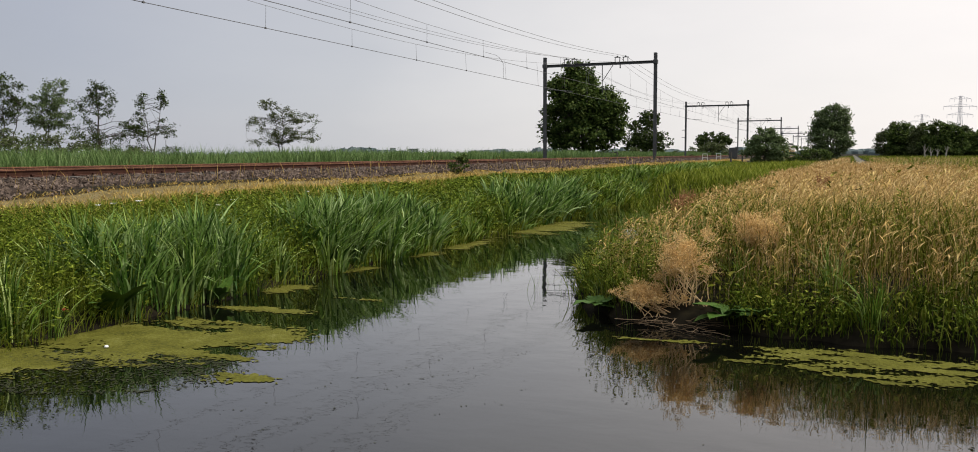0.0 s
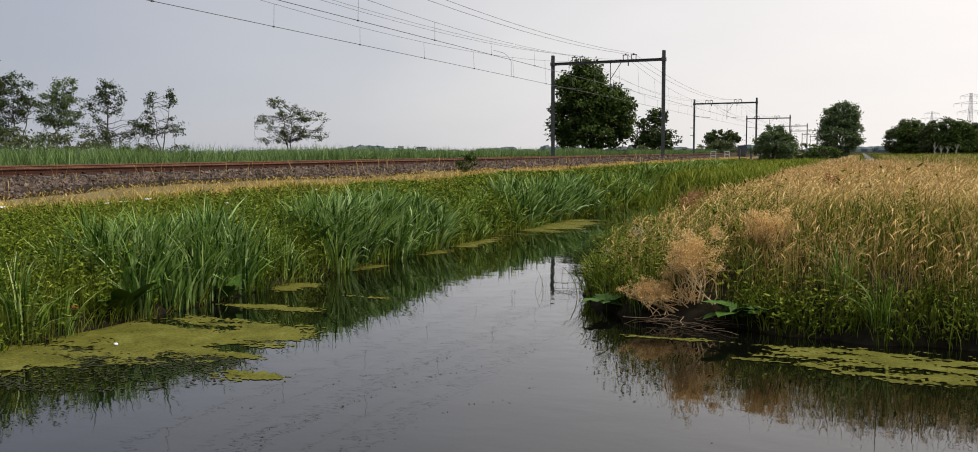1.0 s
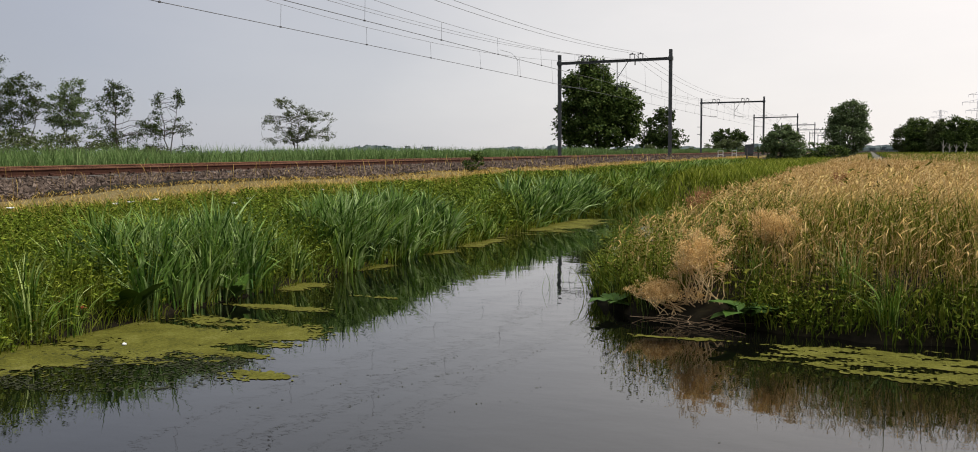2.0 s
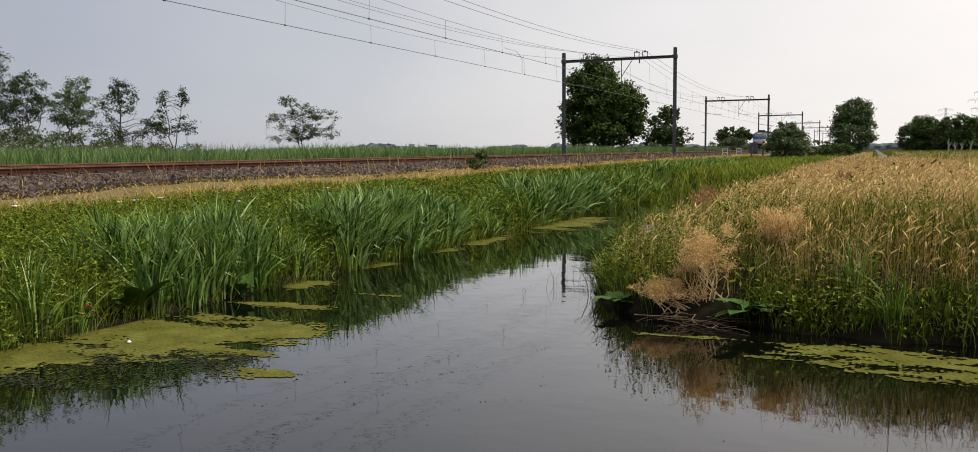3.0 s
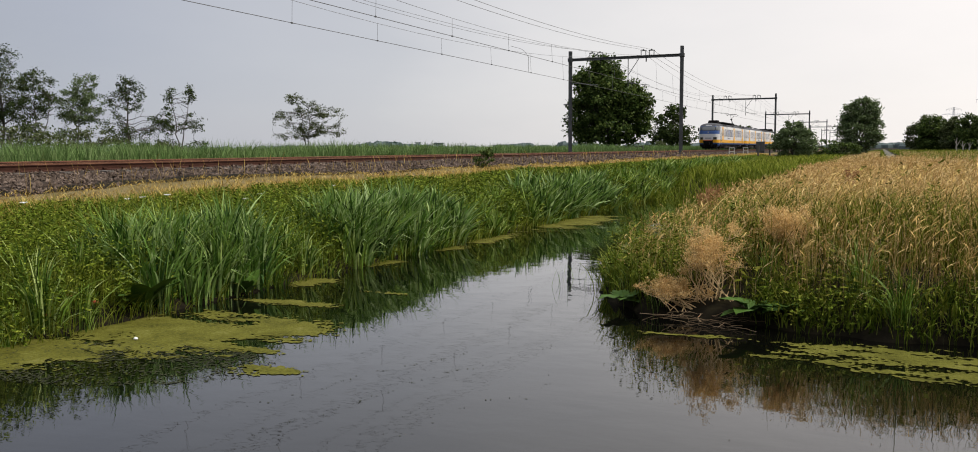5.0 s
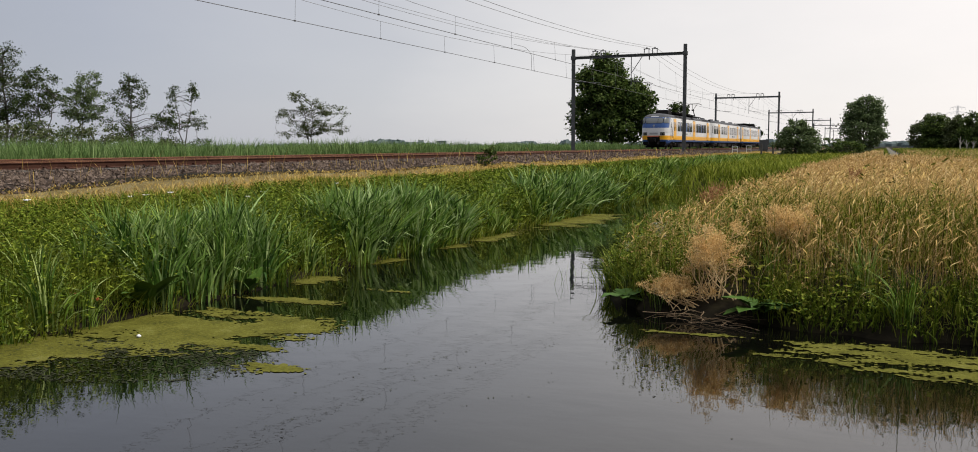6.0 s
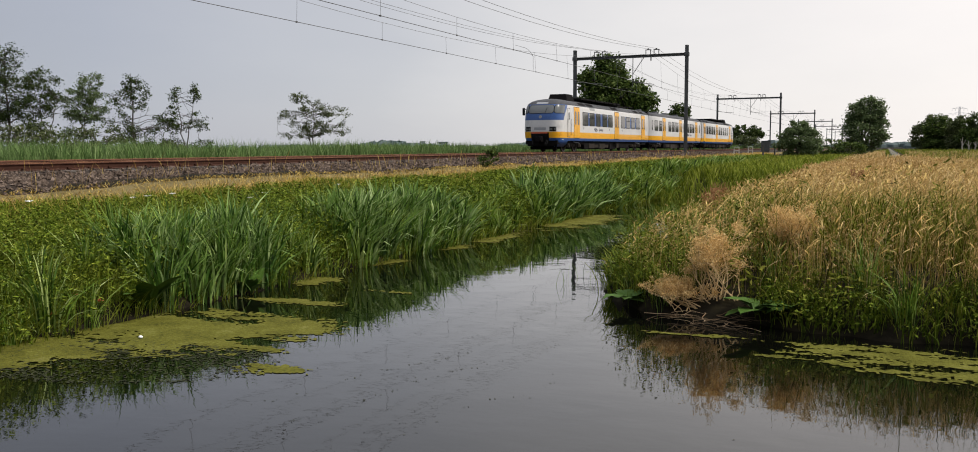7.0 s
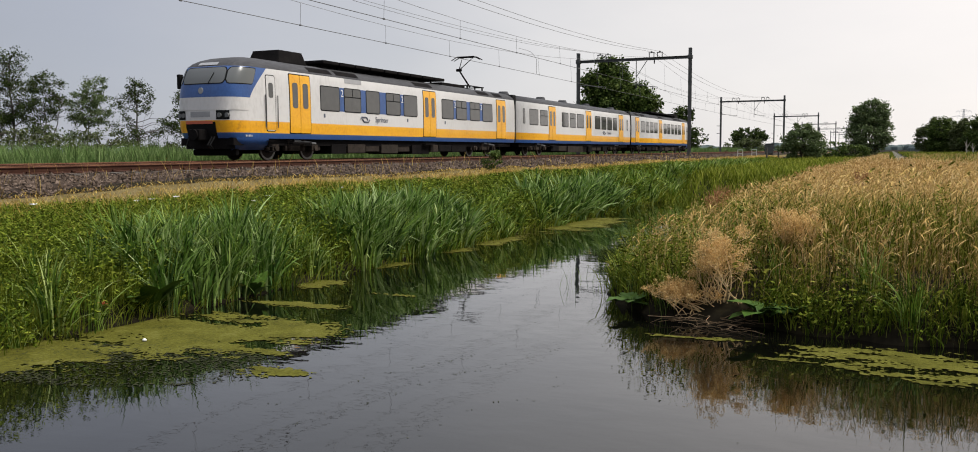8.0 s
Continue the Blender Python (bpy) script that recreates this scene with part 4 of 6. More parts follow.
    d = inland(P[:, 0], P[:, 1])
    n = len(P)
    H = (.3 + .4 * R(n)) * (1 + .5 * snoise(P[:, 0], P[:, 1], 1.6, 78))
    z0 = np.maximum(height(P[:, 0], P[:, 1]), 0)
    C, S = [], []
    for k in range(15):
        u = .08 + .92 * (k + R(n)) / 15
        a = R(n) * 6.283
        rr = (.05 + .16 * R(n)) * (1.2 - .6 * u)
        C.append(np.stack([P[:, 0] + rr * np.cos(a) - .12 * (d < .4) * u, P[:, 1] + rr * np.sin(a) - .18 * (d < .4) * u, z0 + H * u], -1))
        S.append((.014 + .024 * R(n) ** 2) * np.clip(grow(P), .9, 2.2))
    stuff("ditch_herbs", [leaves(np.concatenate(C), np.concatenate(S), .6, 3.6)], M_OLIVE, "leafy green herbs overhanging the dark water", "herbs")
    n = 420
    cx, cy = -5 + 16 * R(n), 11 + 16 * R(n) ** 1.6
    d = inland(cx, cy)
    k = (d > .1) & (R(n) < np.interp(d, [0, 1.5, 4], [1, .6, .15]))
    stuff("sedge_tussocks", [tussocks(cx[k], cy[k], 30, .45, .95, .014)], M_REED, "arching green sedge tufts on the ditch bank", "sedge")
    P = scatter(-6, 40, 10.6, 170, 230000)
    d = inland(P[:, 0], P[:, 1])
    patch = snoise(P[:, 0], P[:, 1], .35, 76) + .5 * snoise(P[:, 0], P[:, 1], 1.1, 77)
    keep = (d > .15) & (R(len(P)) < np.interp(d, [.2, .8, 1.8], [.25, .9, 1])) & ((R(len(P)) < .32 + .75 * (patch > -.3)) | (P[:, 0] < -1.2)) & (P[:, 0] < np.interp(P[:, 1], [10, 60, 170], [14, 20, 40]))
    far_green = np.interp(P[:, 0], [-.5, 4.5], [0, .88]) * np.interp(P[:, 1], [15.5, 22], [0, 1])
    keep &= (P[:, 1] < 75) | (P[:, 0] < -.2) | (P[:, 0] > 2.8)
    keep &= R(len(P)) > far_green
    P, patch = P[keep], patch[keep]
    n = len(P)
    H = np.where(P[:, 1] < 19, .28 + .70 * R(n), .5 + .5 * R(n)) * (1 + .12 * patch) * np.interp(P[:, 1], [25, 60], [1, .8]) * (1 + .10 * np.interp(P[:, 0], [-2, .5], [0, 1]) * (P[:, 1] < 17))
    wind = .3 + 1.5 * rng.randn(n)
    lean, droop = .08 + .36 * R(n) ** 1.3, .05 + .32 * R(n) ** 1.5
    stuff("ripe_grass", [strips(P, H, (.0065 + .005 * R(n)) * grow(P) * np.interp(P[:, 1], [14, 30], [1, .8]), lean, wind, droop, (.35, .32, .3, 1.0, 1.0), 4.2, us=(0, .45, .80, .86, .94, 1.0))], M_TAN, "tall ripe straw-coloured grass with drooping seed heads", "grass")
    # loose awns round the heads
    near = P[:, 1] < 55
    Pn, Hn, ln, wn, dn = P[near], H[near], lean[near], wind[near], droop[near]
    zn = height(Pn[:, 0], Pn[:, 1]) - .03
    C, S = [], []
    for k in range(8):
        u = .78 + .22 * R(len(Pn))
        o = (ln * Hn * u ** 4.2)[:, None] * np.stack([np.cos(wn), np.sin(wn)], -1)
        C.append(np.concatenate([Pn + o, (zn + Hn * (u - dn * u ** 3))[:, None]], 1) + rng.randn(len(Pn), 3) * .016)
        S.append((.006 + .007 * R(len(Pn))) * grow(Pn))
    stuff("grass_awns", [leaves(np.concatenate(C), np.concatenate(S), .8, 4.0)], M_TAN, "fine straw-coloured awns and seed husks on ripe grass", "grass")
    P = scatter(-5, 12, 11.4, 34, 15000)
    d = inland(P[:, 0], P[:, 1])
    P = P[(d > .35) & (R(len(P)) < np.interp(d, [.3, 2], [.35, 1]))]
    n = len(P)
    stuff("plume_grass", [strips(P, .6 + .4 * R(n), (.016 + .010 * R(n)) * grow(P), .10 + .22 * R(n), .3 + 1.0 * rng.randn(n), .10 + .26 * R(n), (.16, .16, .18, .8, 1.1, .8), 6.0, us=(0, .5, .80, .85, .90, .95, 1.0))], M_PLUME, "pale drooping plumes above ripe grass", "grass")
    P = scatter(-6, 20, 10.8, 70, 40000)
    d = inland(P[:, 0], P[:, 1])
    P = P[(d > .35) & (R(len(P)) < np.interp(d, [.3, 2], [.3, 1]))]
    n = len(P)
    stuff("straw_leaves", [strips(P, .25 + .5 * R(n), (.006 + .006 * R(n)) * grow(P), .2 + .7 * R(n), R(n) * 6.283, .1 + .4 * R(n), (.7, 1, .8), 1.8)], M_STRAW, "bleached dry leaves between ripe grass stalks", "grass")
    P = scatter(-4, 120, 14, 330, 80000)
    d = inland(P[:, 0], P[:, 1])
    keep = (d > .6) & ((P[:, 0] < .5) | (P[:, 0] > 2.1) | (P[:, 1] < 90))
    P = P[keep]
    n = len(P)
    stuff("field_grass", [strips(P, (.38 + .35 * R(n)) * (1.12 + .42 * snoise(P[:, 0], P[:, 1], .7, 66)), (.009 + .012 * R(n)) * grow(P) * .85, .15 + .4 * R(n), R(n) * 6.283, .05 + .3 * R(n), (.8, 1, .7), 1.8)], M_GRASS, "green meadow grass between ripe stalks", "grass")
    # the fringe of leaves and blades that hangs over the water at the foot of the bank
    n = 16000
    P = np.stack([-4.5 + 12 * R(n), 10.7 + 5.5 * R(n) ** 1.4], -1)
    d = inland(P[:, 0], P[:, 1])
    near = (d > np.where(P[:, 0] < -1.6, .05, .02)) & (d < .9) & (R(n) < np.interp(d, [0, .3, .9], [1, .7, .25]))
    P, d = P[near], d[near]
    few = (R(len(P)) < .3 + .7 * (snoise(P[:, 0], P[:, 1], 2.4, 97) > -.1)) & ((np.abs(P[:, 0] + 2.1) > .6) | (R(len(P)) < .2)) & ((P[:, 0] > -2.7) | (R(len(P)) < .85))
    P, d = P[few], d[few]
    n = len(P)
    tall = 1 + .55 * snoise(P[:, 0], P[:, 1], 1.7, 95)
    out = np.where(P[:, 0] < -2.6, math.pi, -math.pi / 2)
    k = R(n) < .5
    Q = np.repeat(P[k], 7, 0) + .05 * rng.randn(7 * k.sum(), 2)
    m = len(Q)
    # the darker herb colour on these blades stands in for shade at the bank's foot
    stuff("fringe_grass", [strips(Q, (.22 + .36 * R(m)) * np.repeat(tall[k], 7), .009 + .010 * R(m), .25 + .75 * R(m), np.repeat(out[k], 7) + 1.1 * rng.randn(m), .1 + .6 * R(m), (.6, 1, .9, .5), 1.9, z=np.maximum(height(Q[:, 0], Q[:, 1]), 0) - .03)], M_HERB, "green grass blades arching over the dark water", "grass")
    k = (snoise(P[:, 0], P[:, 1], 2.1, 96) > .18) & (R(n) < .6) & (np.abs(P[:, 0] + 2) > .55)
    P, tall, out = P[k], tall[k], out[k]
    n = len(P)
    z0 = np.maximum(height(P[:, 0], P[:, 1]), 0)
    C, S = [], []
    for j in range(9):
        u = (j + R(n)) / 9
        a, rr = R(n) * 6.283, .03 + .13 * R(n)
        C.append(np.stack([P[:, 0] + rr * np.cos(a) + .16 * np.cos(out) * u, P[:, 1] + rr * np.sin(a) + .16 * np.sin(out) * u, z0 + .03 + (.30 + .12 * R(n)) * tall * (u - .35 * u * u)], -1))
        S.append(.014 + .022 * R(n) ** 2)
    stuff("fringe_herbs", [leaves(np.concatenate(C), np.concatenate(S), .5, 2.3)], M_HERB, "small-leaved green herbs hanging over the water's edge", "herbs")
    # fine-leaved herbs on the corner of the bank and in a green hollow higher up
    n = 900
    P = np.concatenate([np.stack([-4.4 + 2.6 * R(n), 11.8 + 6 * R(n)], -1), np.array([-1.9, 15.0]) + rng.randn(700, 2) * np.array([.55, .9]), np.array([.6, 13.4]) + rng.randn(300, 2) * np.array([.8, .4])])
    d = inland(P[:, 0], P[:, 1])
    P = P[(d > .12) & (R(len(P)) < np.interp(d, [.3, 1.0, 2.4], [1, .55, .3]))]
    n = len(P)
    H = (.45 + .4 * R(n)) * (1 + .3 * snoise(P[:, 0], P[:, 1], 1.8, 79))
    z0 = height(P[:, 0], P[:, 1])
    C, S = [], []
    for j in range(34):
        u = .12 + .88 * (j + R(n)) / 34
        a, rr = R(n) * 6.283, (.04 + .12 * R(n)) * (1.15 - .75 * u)
        C.append(np.stack([P[:, 0] + rr * np.cos(a), P[:, 1] + rr * np.sin(a), z0 + H * u], -1))
        S.append((.008 + .010 * R(n)) * (1.2 - .5 * u))
    stuff("corner_herbs", [leaves(np.concatenate(C), np.concatenate(S), .5, 3.2), strips(P, H, .007 + 0 * H, .05 + .12 * R(n), R(n) * 6.283, .02 * R(n), (1, .8, .6), 1.2)], M_HERB, "bushy fine-leaved green herbs among ripe grass", "herbs")
    # tall green blades between the ripe stalks along the ditch
    n = 12000
    P = np.stack([-1.6 + 10 * R(n), 11.6 + 3.4 * R(n)], -1)
    d = inland(P[:, 0], P[:, 1])
    P = P[(d > .9) & (d < 2.6) & (R(n) < .35 + .65 * (snoise(P[:, 0], P[:, 1], 1.3, 98) > 0))]
    n = len(P)
    H = (.55 + .5 * R(n)) * np.interp(inland(P[:, 0], P[:, 1]), [.3, 1.2], [.75, 1.1])
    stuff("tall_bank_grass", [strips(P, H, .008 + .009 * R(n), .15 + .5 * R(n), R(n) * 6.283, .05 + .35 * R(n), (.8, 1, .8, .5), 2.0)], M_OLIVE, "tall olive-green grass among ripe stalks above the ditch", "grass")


def build_duckweed():
    """Floating mats: small cells kept where a ragged field is high."""
    c = .032
    X, Y = np.meshgrid(np.arange(-10.2, 4, c), np.arange(4, 29, c), indexing="ij")
    edge = X + 9.15
    fine = .5 * snoise(X * .45, Y * 1.0, 9, 81) + .5 * snoise(X, Y, 21, 82) + .45 * snoise(X, Y, 52, 83)
    broad = snoise(X, Y, .8, 84)
    field, owner = np.full(X.shape, -9.0), np.zeros(X.shape, int)
    rafts = 0
    for cx, cy, rx, ry in ((-9.0, 6.7, 1.0, 1.0), (-8.2, 8.4, 1.55, 1.05), (-7.0, 9.1, .75, .55), (-5.7, 7.25, .5, .2), (-9.15, 15.2, .4, .8), (-8.0, 10.7, .75, .2), (-7.3, 12.0, .7, .13), (-8.9, 12.6, .4, .6),
                           (-8.95, 20.5, .45, 1.6), (-8.9, 18, .3, .5), (-8.6, 26, 1.0, 2.6), (-.1, 10.45, 1.2, .42), (.8, 9.8, .9, .45), (-2.0, 10.6, .8, .16), (-1.2, 9.9, .5, .12), (2.2, 10.3, 1.2, .6), (.35, 10.15, 1.3, .5), (-6.4, 8.0, .35, .12)):
        f = 1 - np.hypot((X - cx) / rx, (Y - cy) / ry)
        owner[f > field] = rafts
        rafts += 1
        field = np.maximum(field, f)
    holes = np.clip(snoise(X * .7, Y * 1.7, 2.4, 88), 0, 1) + .5 * np.clip(snoise(X * .6, Y * 2.2, 6.5, 89) - .25, 0, 1)
    on = (field + .46 * fine + .25 * broad - .55 * holes + np.where(X > -3, .55 * snoise(X * .4, Y * 1.9, 6, 87) + .22 * fine - .30, .08 * fine) > .06) & (field > -.35) & (height(X, Y) < .03)
    ii, jj = np.nonzero(on)
    jit = lambda i, j: np.stack([X[0, 0] + c * i + .4 * c * np.sin(i * 12.9 + j * 78.2), Y[0, 0] + c * j + .4 * c * np.sin(i * 39.3 + j * 11.1), .006 + 0 * i], -1)
    for k in range(rafts):
        own = owner[ii, jj] == k
        a, b = ii[own], jj[own]
        if len(a) < 12:
            continue
        V = np.stack([jit(a, b), jit(a + 1, b), jit(a + 1, b + 1), jit(a, b + 1)], 1).reshape(-1, 3)
        q = (np.arange(len(a)) * 4)[:, None] + np.array([[0, 1, 2, 3]])
        tagged(new("duckweed_raft", fast_mesh("duckweed_raft", V, q, mats=[M_DUCKWEED])), "ragged yellow-green duckweed raft floating on the ditch", "duckweed", "duckweed rafts", kind="stuff")


def build_floating():
    R = rng.rand
    # dark weed flakes that also draw the broken reflection of the reeds
    n = 5200
    a, r = R(n) * 6.283, np.sqrt(R(n))
    C = np.stack([-7.6 + 1.9 * r * np.cos(a), 6.9 + .95 * r * np.sin(a) + .35 * np.cos(a) * r, .004 + .004 * R(n)], -1)
    k = R(n) < .35 + .65 * (snoise(C[:, 0], C[:, 1], 3.0, 90) > -.1)
    v, q = leaves(C[k], .014 + .02 * R(k.sum()), .02, 2.6)
    v[:, 2] = .003 + .004 * R(len(v))
    tagged(new("floating_weed", fast_mesh("floating_weed", v, q, mats=[M_MUD_WEED])), "dark water weed flakes painted in for broken reed reflection", "water weed", kind="stuff")
    # thin stalks standing in the water off the corner of the bank
    P = np.stack([-5.0 + 1.1 * R(90), 13.6 + 4.5 * R(90)], -1)
    n = len(P)
    stuff("water_stalks", [strips(P, .15 + .3 * R(n), .007 * grow(P), .1 + .5 * R(n), R(n) * 6.283, .1 * R(n), (.9, .8, .6), 1.5, z=np.full(n, -.02))], M_REED, "thin reed stalks standing in open water", "reeds")
    # lines of scum on the open water
    P = []
    for x0, y0, x1, y1, m in ((-4.6, 5.6, -3.4, 9.6, 60), (-5.1, 6.2, -4.2, 8.8, 40), (-3.6, 5.6, -2.9, 8.0, 16)):
        u = R(m)
        P.append(np.stack([x0 + (x1 - x0) * u + .02 * rng.randn(m) + .08 * np.sin(9 * u), y0 + (y1 - y0) * u + .05 * rng.randn(m), np.full(m, .004)], -1))
    P.append(np.stack([-6 + 5 * R(24), 5.6 + 5 * R(24), np.full(24, .004)], -1))
    C = np.concatenate(P)
    v, q = leaves(C, .008 + .012 * R(len(C)), .02, 2.2)
    v[:, 2] = .004
    tagged(new("floating_specks", fast_mesh("floating_specks", v, q, mats=[M_MUD_WEED])), "dark specks drifting on the still water", "debris", kind="stuff")


# ---- single plants and small things ----
def big_leaf_plant(name, x, y, z, n, size, mat, label, seed, upright=.5):
    """A rosette of broad leaves, each bowed along its rib."""
    rg = np.random.RandomState(seed)
    root = empty(name, pose(x, y, z), label, "plant")
    for k in range(n):
        a = 6.283 * k / n + rg.randn() * .3
        L, W, up = size * (.7 + .6 * rg.rand()), size * .30 * (.8 + .4 * rg.rand()), upright + .5 * rg.rand()
        us = np.linspace(0, 1, 7)
        prof = np.array([.12, .15, .8, 1, .9, .6, .03])
        v = []
        for u, w in zip(us, prof):
            r, zz = L * u * (.5 + .4 * u), L * (up * u - .55 * u * u)
            for s, dz in ((-1, .0), (0, -.12 * W), (1, .0)):
                v.append((r * math.cos(a) - s * w * W * math.sin(a), r * math.sin(a) + s * w * W * math.cos(a), zz + dz + .02 * rg.randn() * L * (s != 0)))
        q = [[i * 3 + j, i * 3 + j + 1, (i + 1) * 3 + j + 1, (i + 1) * 3 + j] for i in range(6) for j in range(2)]
        ob = new("leaf", fast_mesh("leaf", v, q, mats=[mat], smooth=True))
        ob.parent = root
    return root


def build_plants():
    big_leaf_plant("dock_plant", -1.45, 11.5, .18, 10, .42, M_DOCK, "broad-leaved green dock at the water's edge", 1)
    big_leaf_plant("dock_plant", -1.05, 11.55, .22, 8, .36, M_DOCK, "broad-leaved green dock at the water's edge", 2)
    big_leaf_plant("dock_plant", -3.25, 12.1, .12, 9, .38, M_DOCK, "broad-leaved green dock at the water's edge", 3)
    big_leaf_plant("dock_plant", -9.2, 9.1, .05, 7, .5, M_DOCK, "broad-leaved green dock among reeds", 4, 1.0)
    big_leaf_plant("dock_plant", -9.0, 11.0, .02, 6, .36, M_DOCK, "broad-leaved green dock among reeds", 5, .9)
    for k, (x, y, z) in enumerate(((-9.15, 8.2, .32), (-9.35, 8.05, .4), (-9.3, 7.6, .25))):
        big_leaf_plant("red_dock", x, y, z, 3, .065, M_POPPY, "dock with withered orange-red leaves among reeds", 20 + k, .8)
    # the withered shrub on the corner of the bank
    rg = np.random.RandomState(8)
    for name, x, y, h, spread, lean, n, lab in (("dead_shrub", -2.0, 11.85, .98, .30, .0, 20, "withered beige shrub with bare fanning stems on the ditch bank"), ("dead_shrub", -2.3, 11.75, .42, .22, -.5, 14, "low withered beige shrub sprawling towards the water"), ("dead_shrub", -1.15, 12.9, .8, .4, .0, 16, "withered beige shrub among ripe grass")):
        z = float(height(x, y)) - .03
        root = empty(name, pose(x, y, z), lab, "shrub")
        parts, tips = [], []
        for k in range(n):
            a, rr = rg.rand() * 6.283, spread * rg.rand() ** .5
            foot = np.array([.13 * rg.randn(), .08 * rg.randn(), 0])
            e = np.array([rr * math.cos(a) + lean * (.6 + .6 * rg.rand()), rr * math.sin(a), h * (.5 + .45 * rg.rand())])
            u = np.linspace(0, 1, 8)[:, None]
            bow = rg.randn(3) * np.array([.09, .09, .03])
            p = foot * (1 - u) + e * np.concatenate([u ** 1.4, u ** 1.4, u], 1) + bow * np.sin(np.pi * u) + rg.randn(8, 3) * .012 * np.minimum(1, 3 * u)
            parts.append(tube(p, (.006 + .005 * rg.rand()) * (1 - .7 * u[:, 0]), 5))
            for _ in range(4):
                st = p[rg.randint(3, 7)]
                f = st + rg.randn(3) * np.array([.10, .10, .04]) + np.array([0, 0, .16 * h])
                mid = (st + f) / 2 + rg.randn(3) * .02
                parts.append(tube(np.array([st, mid, f]), np.array([.0045, .0035, .002]), 4))
                for _ in range(5):
                    b = mid + (f - mid) * rg.rand()
                    t = b + rg.randn(3) * np.array([.07, .07, .04]) + np.array([0, 0, .06])
                    parts.append(tube(np.array([b, (b + t) / 2 + rg.randn(3) * .008, t]), np.array([.0025, .002, .0012]), 3))
                    tips += [t, (b + t) / 2]
        v, q = join_arrays(parts)
        ob = new("branchwork", fast_mesh("branchwork", v, q, mats=[M_DEAD]))
        ob.parent = root
        tips = np.array(tips)
        C = tips[rg.randint(0, len(tips), 8000)] + rg.randn(8000, 3) * .024
        C = C[C[:, 2] > (.35 + .3 * rg.rand(len(C))) * h]
        v, q = leaves(C, .006 + .007 * rg.rand(len(C)), .8, 3.6)
        ob = new("dry_foliage", fast_mesh("dry_foliage", v, q, mats=[M_DRYLEAF]))
        ob.parent = root
    for k in range(24):
        x, y = -2.5 + .95 * rg.rand(), 11.1 + .6 * rg.rand()
        a = .2 + 1.1 * rg.randn()
        L = .25 + .5 * rg.rand()
        u = np.linspace(0, 1, 6)[:, None]
        p = np.concatenate([x + L * (u - .5) * math.cos(a), y + L * (u - .5) * math.sin(a), .02 + .12 * rg.rand() ** 2 + .05 * np.sin(np.pi * u) * rg.rand()], 1) + rg.randn(6, 3) * .012
        v, q = tube(p, (.003 + .0035 * rg.rand()) * (1 - .6 * u[:, 0]), 5)
        tagged(new("fallen_branch", fast_mesh("fallen_branch", v, q, mats=[M_TWIG], smooth=True)), "bare brown fallen branch at the water's edge", "branch", "fallen branches")
    # russet seed spikes
    for k, (x, y) in enumerate(((-3.3, 19.4), (-3.5, 20.6), (-3.1, 18.6), (-3.0, 17.2), (-3.2, 17.8), (-3.6, 22.0), (-.6, 22))):
        z = float(height(x, y))
        n = 420
        u = rg.rand(n) * .8
        st = rg.randint(0, 6, n)
        C = np.stack([.16 * np.cos(st * 1.05) * u + .025 * rg.randn(n), .16 * np.sin(st * 1.05) * u + .025 * rg.randn(n), .35 + .6 * u], -1)
        root = empty("sorrel_plant", pose(x, y, z), "russet sorrel in seed among ripe grass", "plant", "russet sorrel")
        for s in range(6):
            v, q = leaves(C[st == s], .022 + .016 * rg.rand((st == s).sum()), .6, 1.5)
            ob = tagged(new("seed_head", fast_mesh("seed_head", v, q, mats=[M_RUSSET])), kind="stuff")
            ob.parent = root
        v, q = join_arrays([tube(np.array([[0, 0, 0], [.08 * math.cos(s * 1.05), .08 * math.sin(s * 1.05), .65], [.16 * math.cos(s * 1.05), .16 * math.sin(s * 1.05), .95]]), [.007, .005, .003], 4) for s in range(6)])
        ob = new("stalk", fast_mesh("stalk", v, q, mats=[M_RUSSET]))
        ob.parent = root
    # white umbels at the top of the slope
    for x, y, z in ((-12.3, 12.2, 1.42), (-12.1, 12.6, 1.45), (-12.45, 12.0, 1.4), (-11.9, 15.0, 1.35), (-12.2, 18.2, 1.4), (-11.6, 14.2, 1.3), (-12.5, 9.9, 1.45)):
        g = float(height(x, y))
        root = empty("umbel_flower", pose(x, y, g), "white flat-topped wild flower on a thin stem", "flower", "white umbels")
        part("stem", add_rod(bmesh.new(), (0, 0, 0), (.02, 0, z - g), .005, sides=5), M_HERB, root)
        bm = bmesh.new()
        for k in range(9):
            a, r = k * 2.4, .018 * math.sqrt(k)
            bmesh.ops.create_icosphere(bm, subdivisions=1, radius=.016, matrix=Matrix.Translation((.02 + r * math.cos(a), r * math.sin(a), z - g + .006 * math.sin(k))) @ Matrix.Diagonal((1, 1, .5, 1)))
        part("flower_head", bm, M_FLOWER, root)
    bm = bmesh.new()
    bmesh.ops.create_icosphere(bm, subdivisions=2, radius=.028)
    for v in bm.verts:
        v.co = Vector((v.co.x * (1 + .3 * math.sin(9 * v.co.y * 20)), v.co.y * .8, v.co.z * .7 + .02))
    tagged(part("floating_scrap", bm, M_FLOWER, m=pose(-8.1, 7.85, .005), smooth=True), "small white scrap floating on duckweed", "litter")


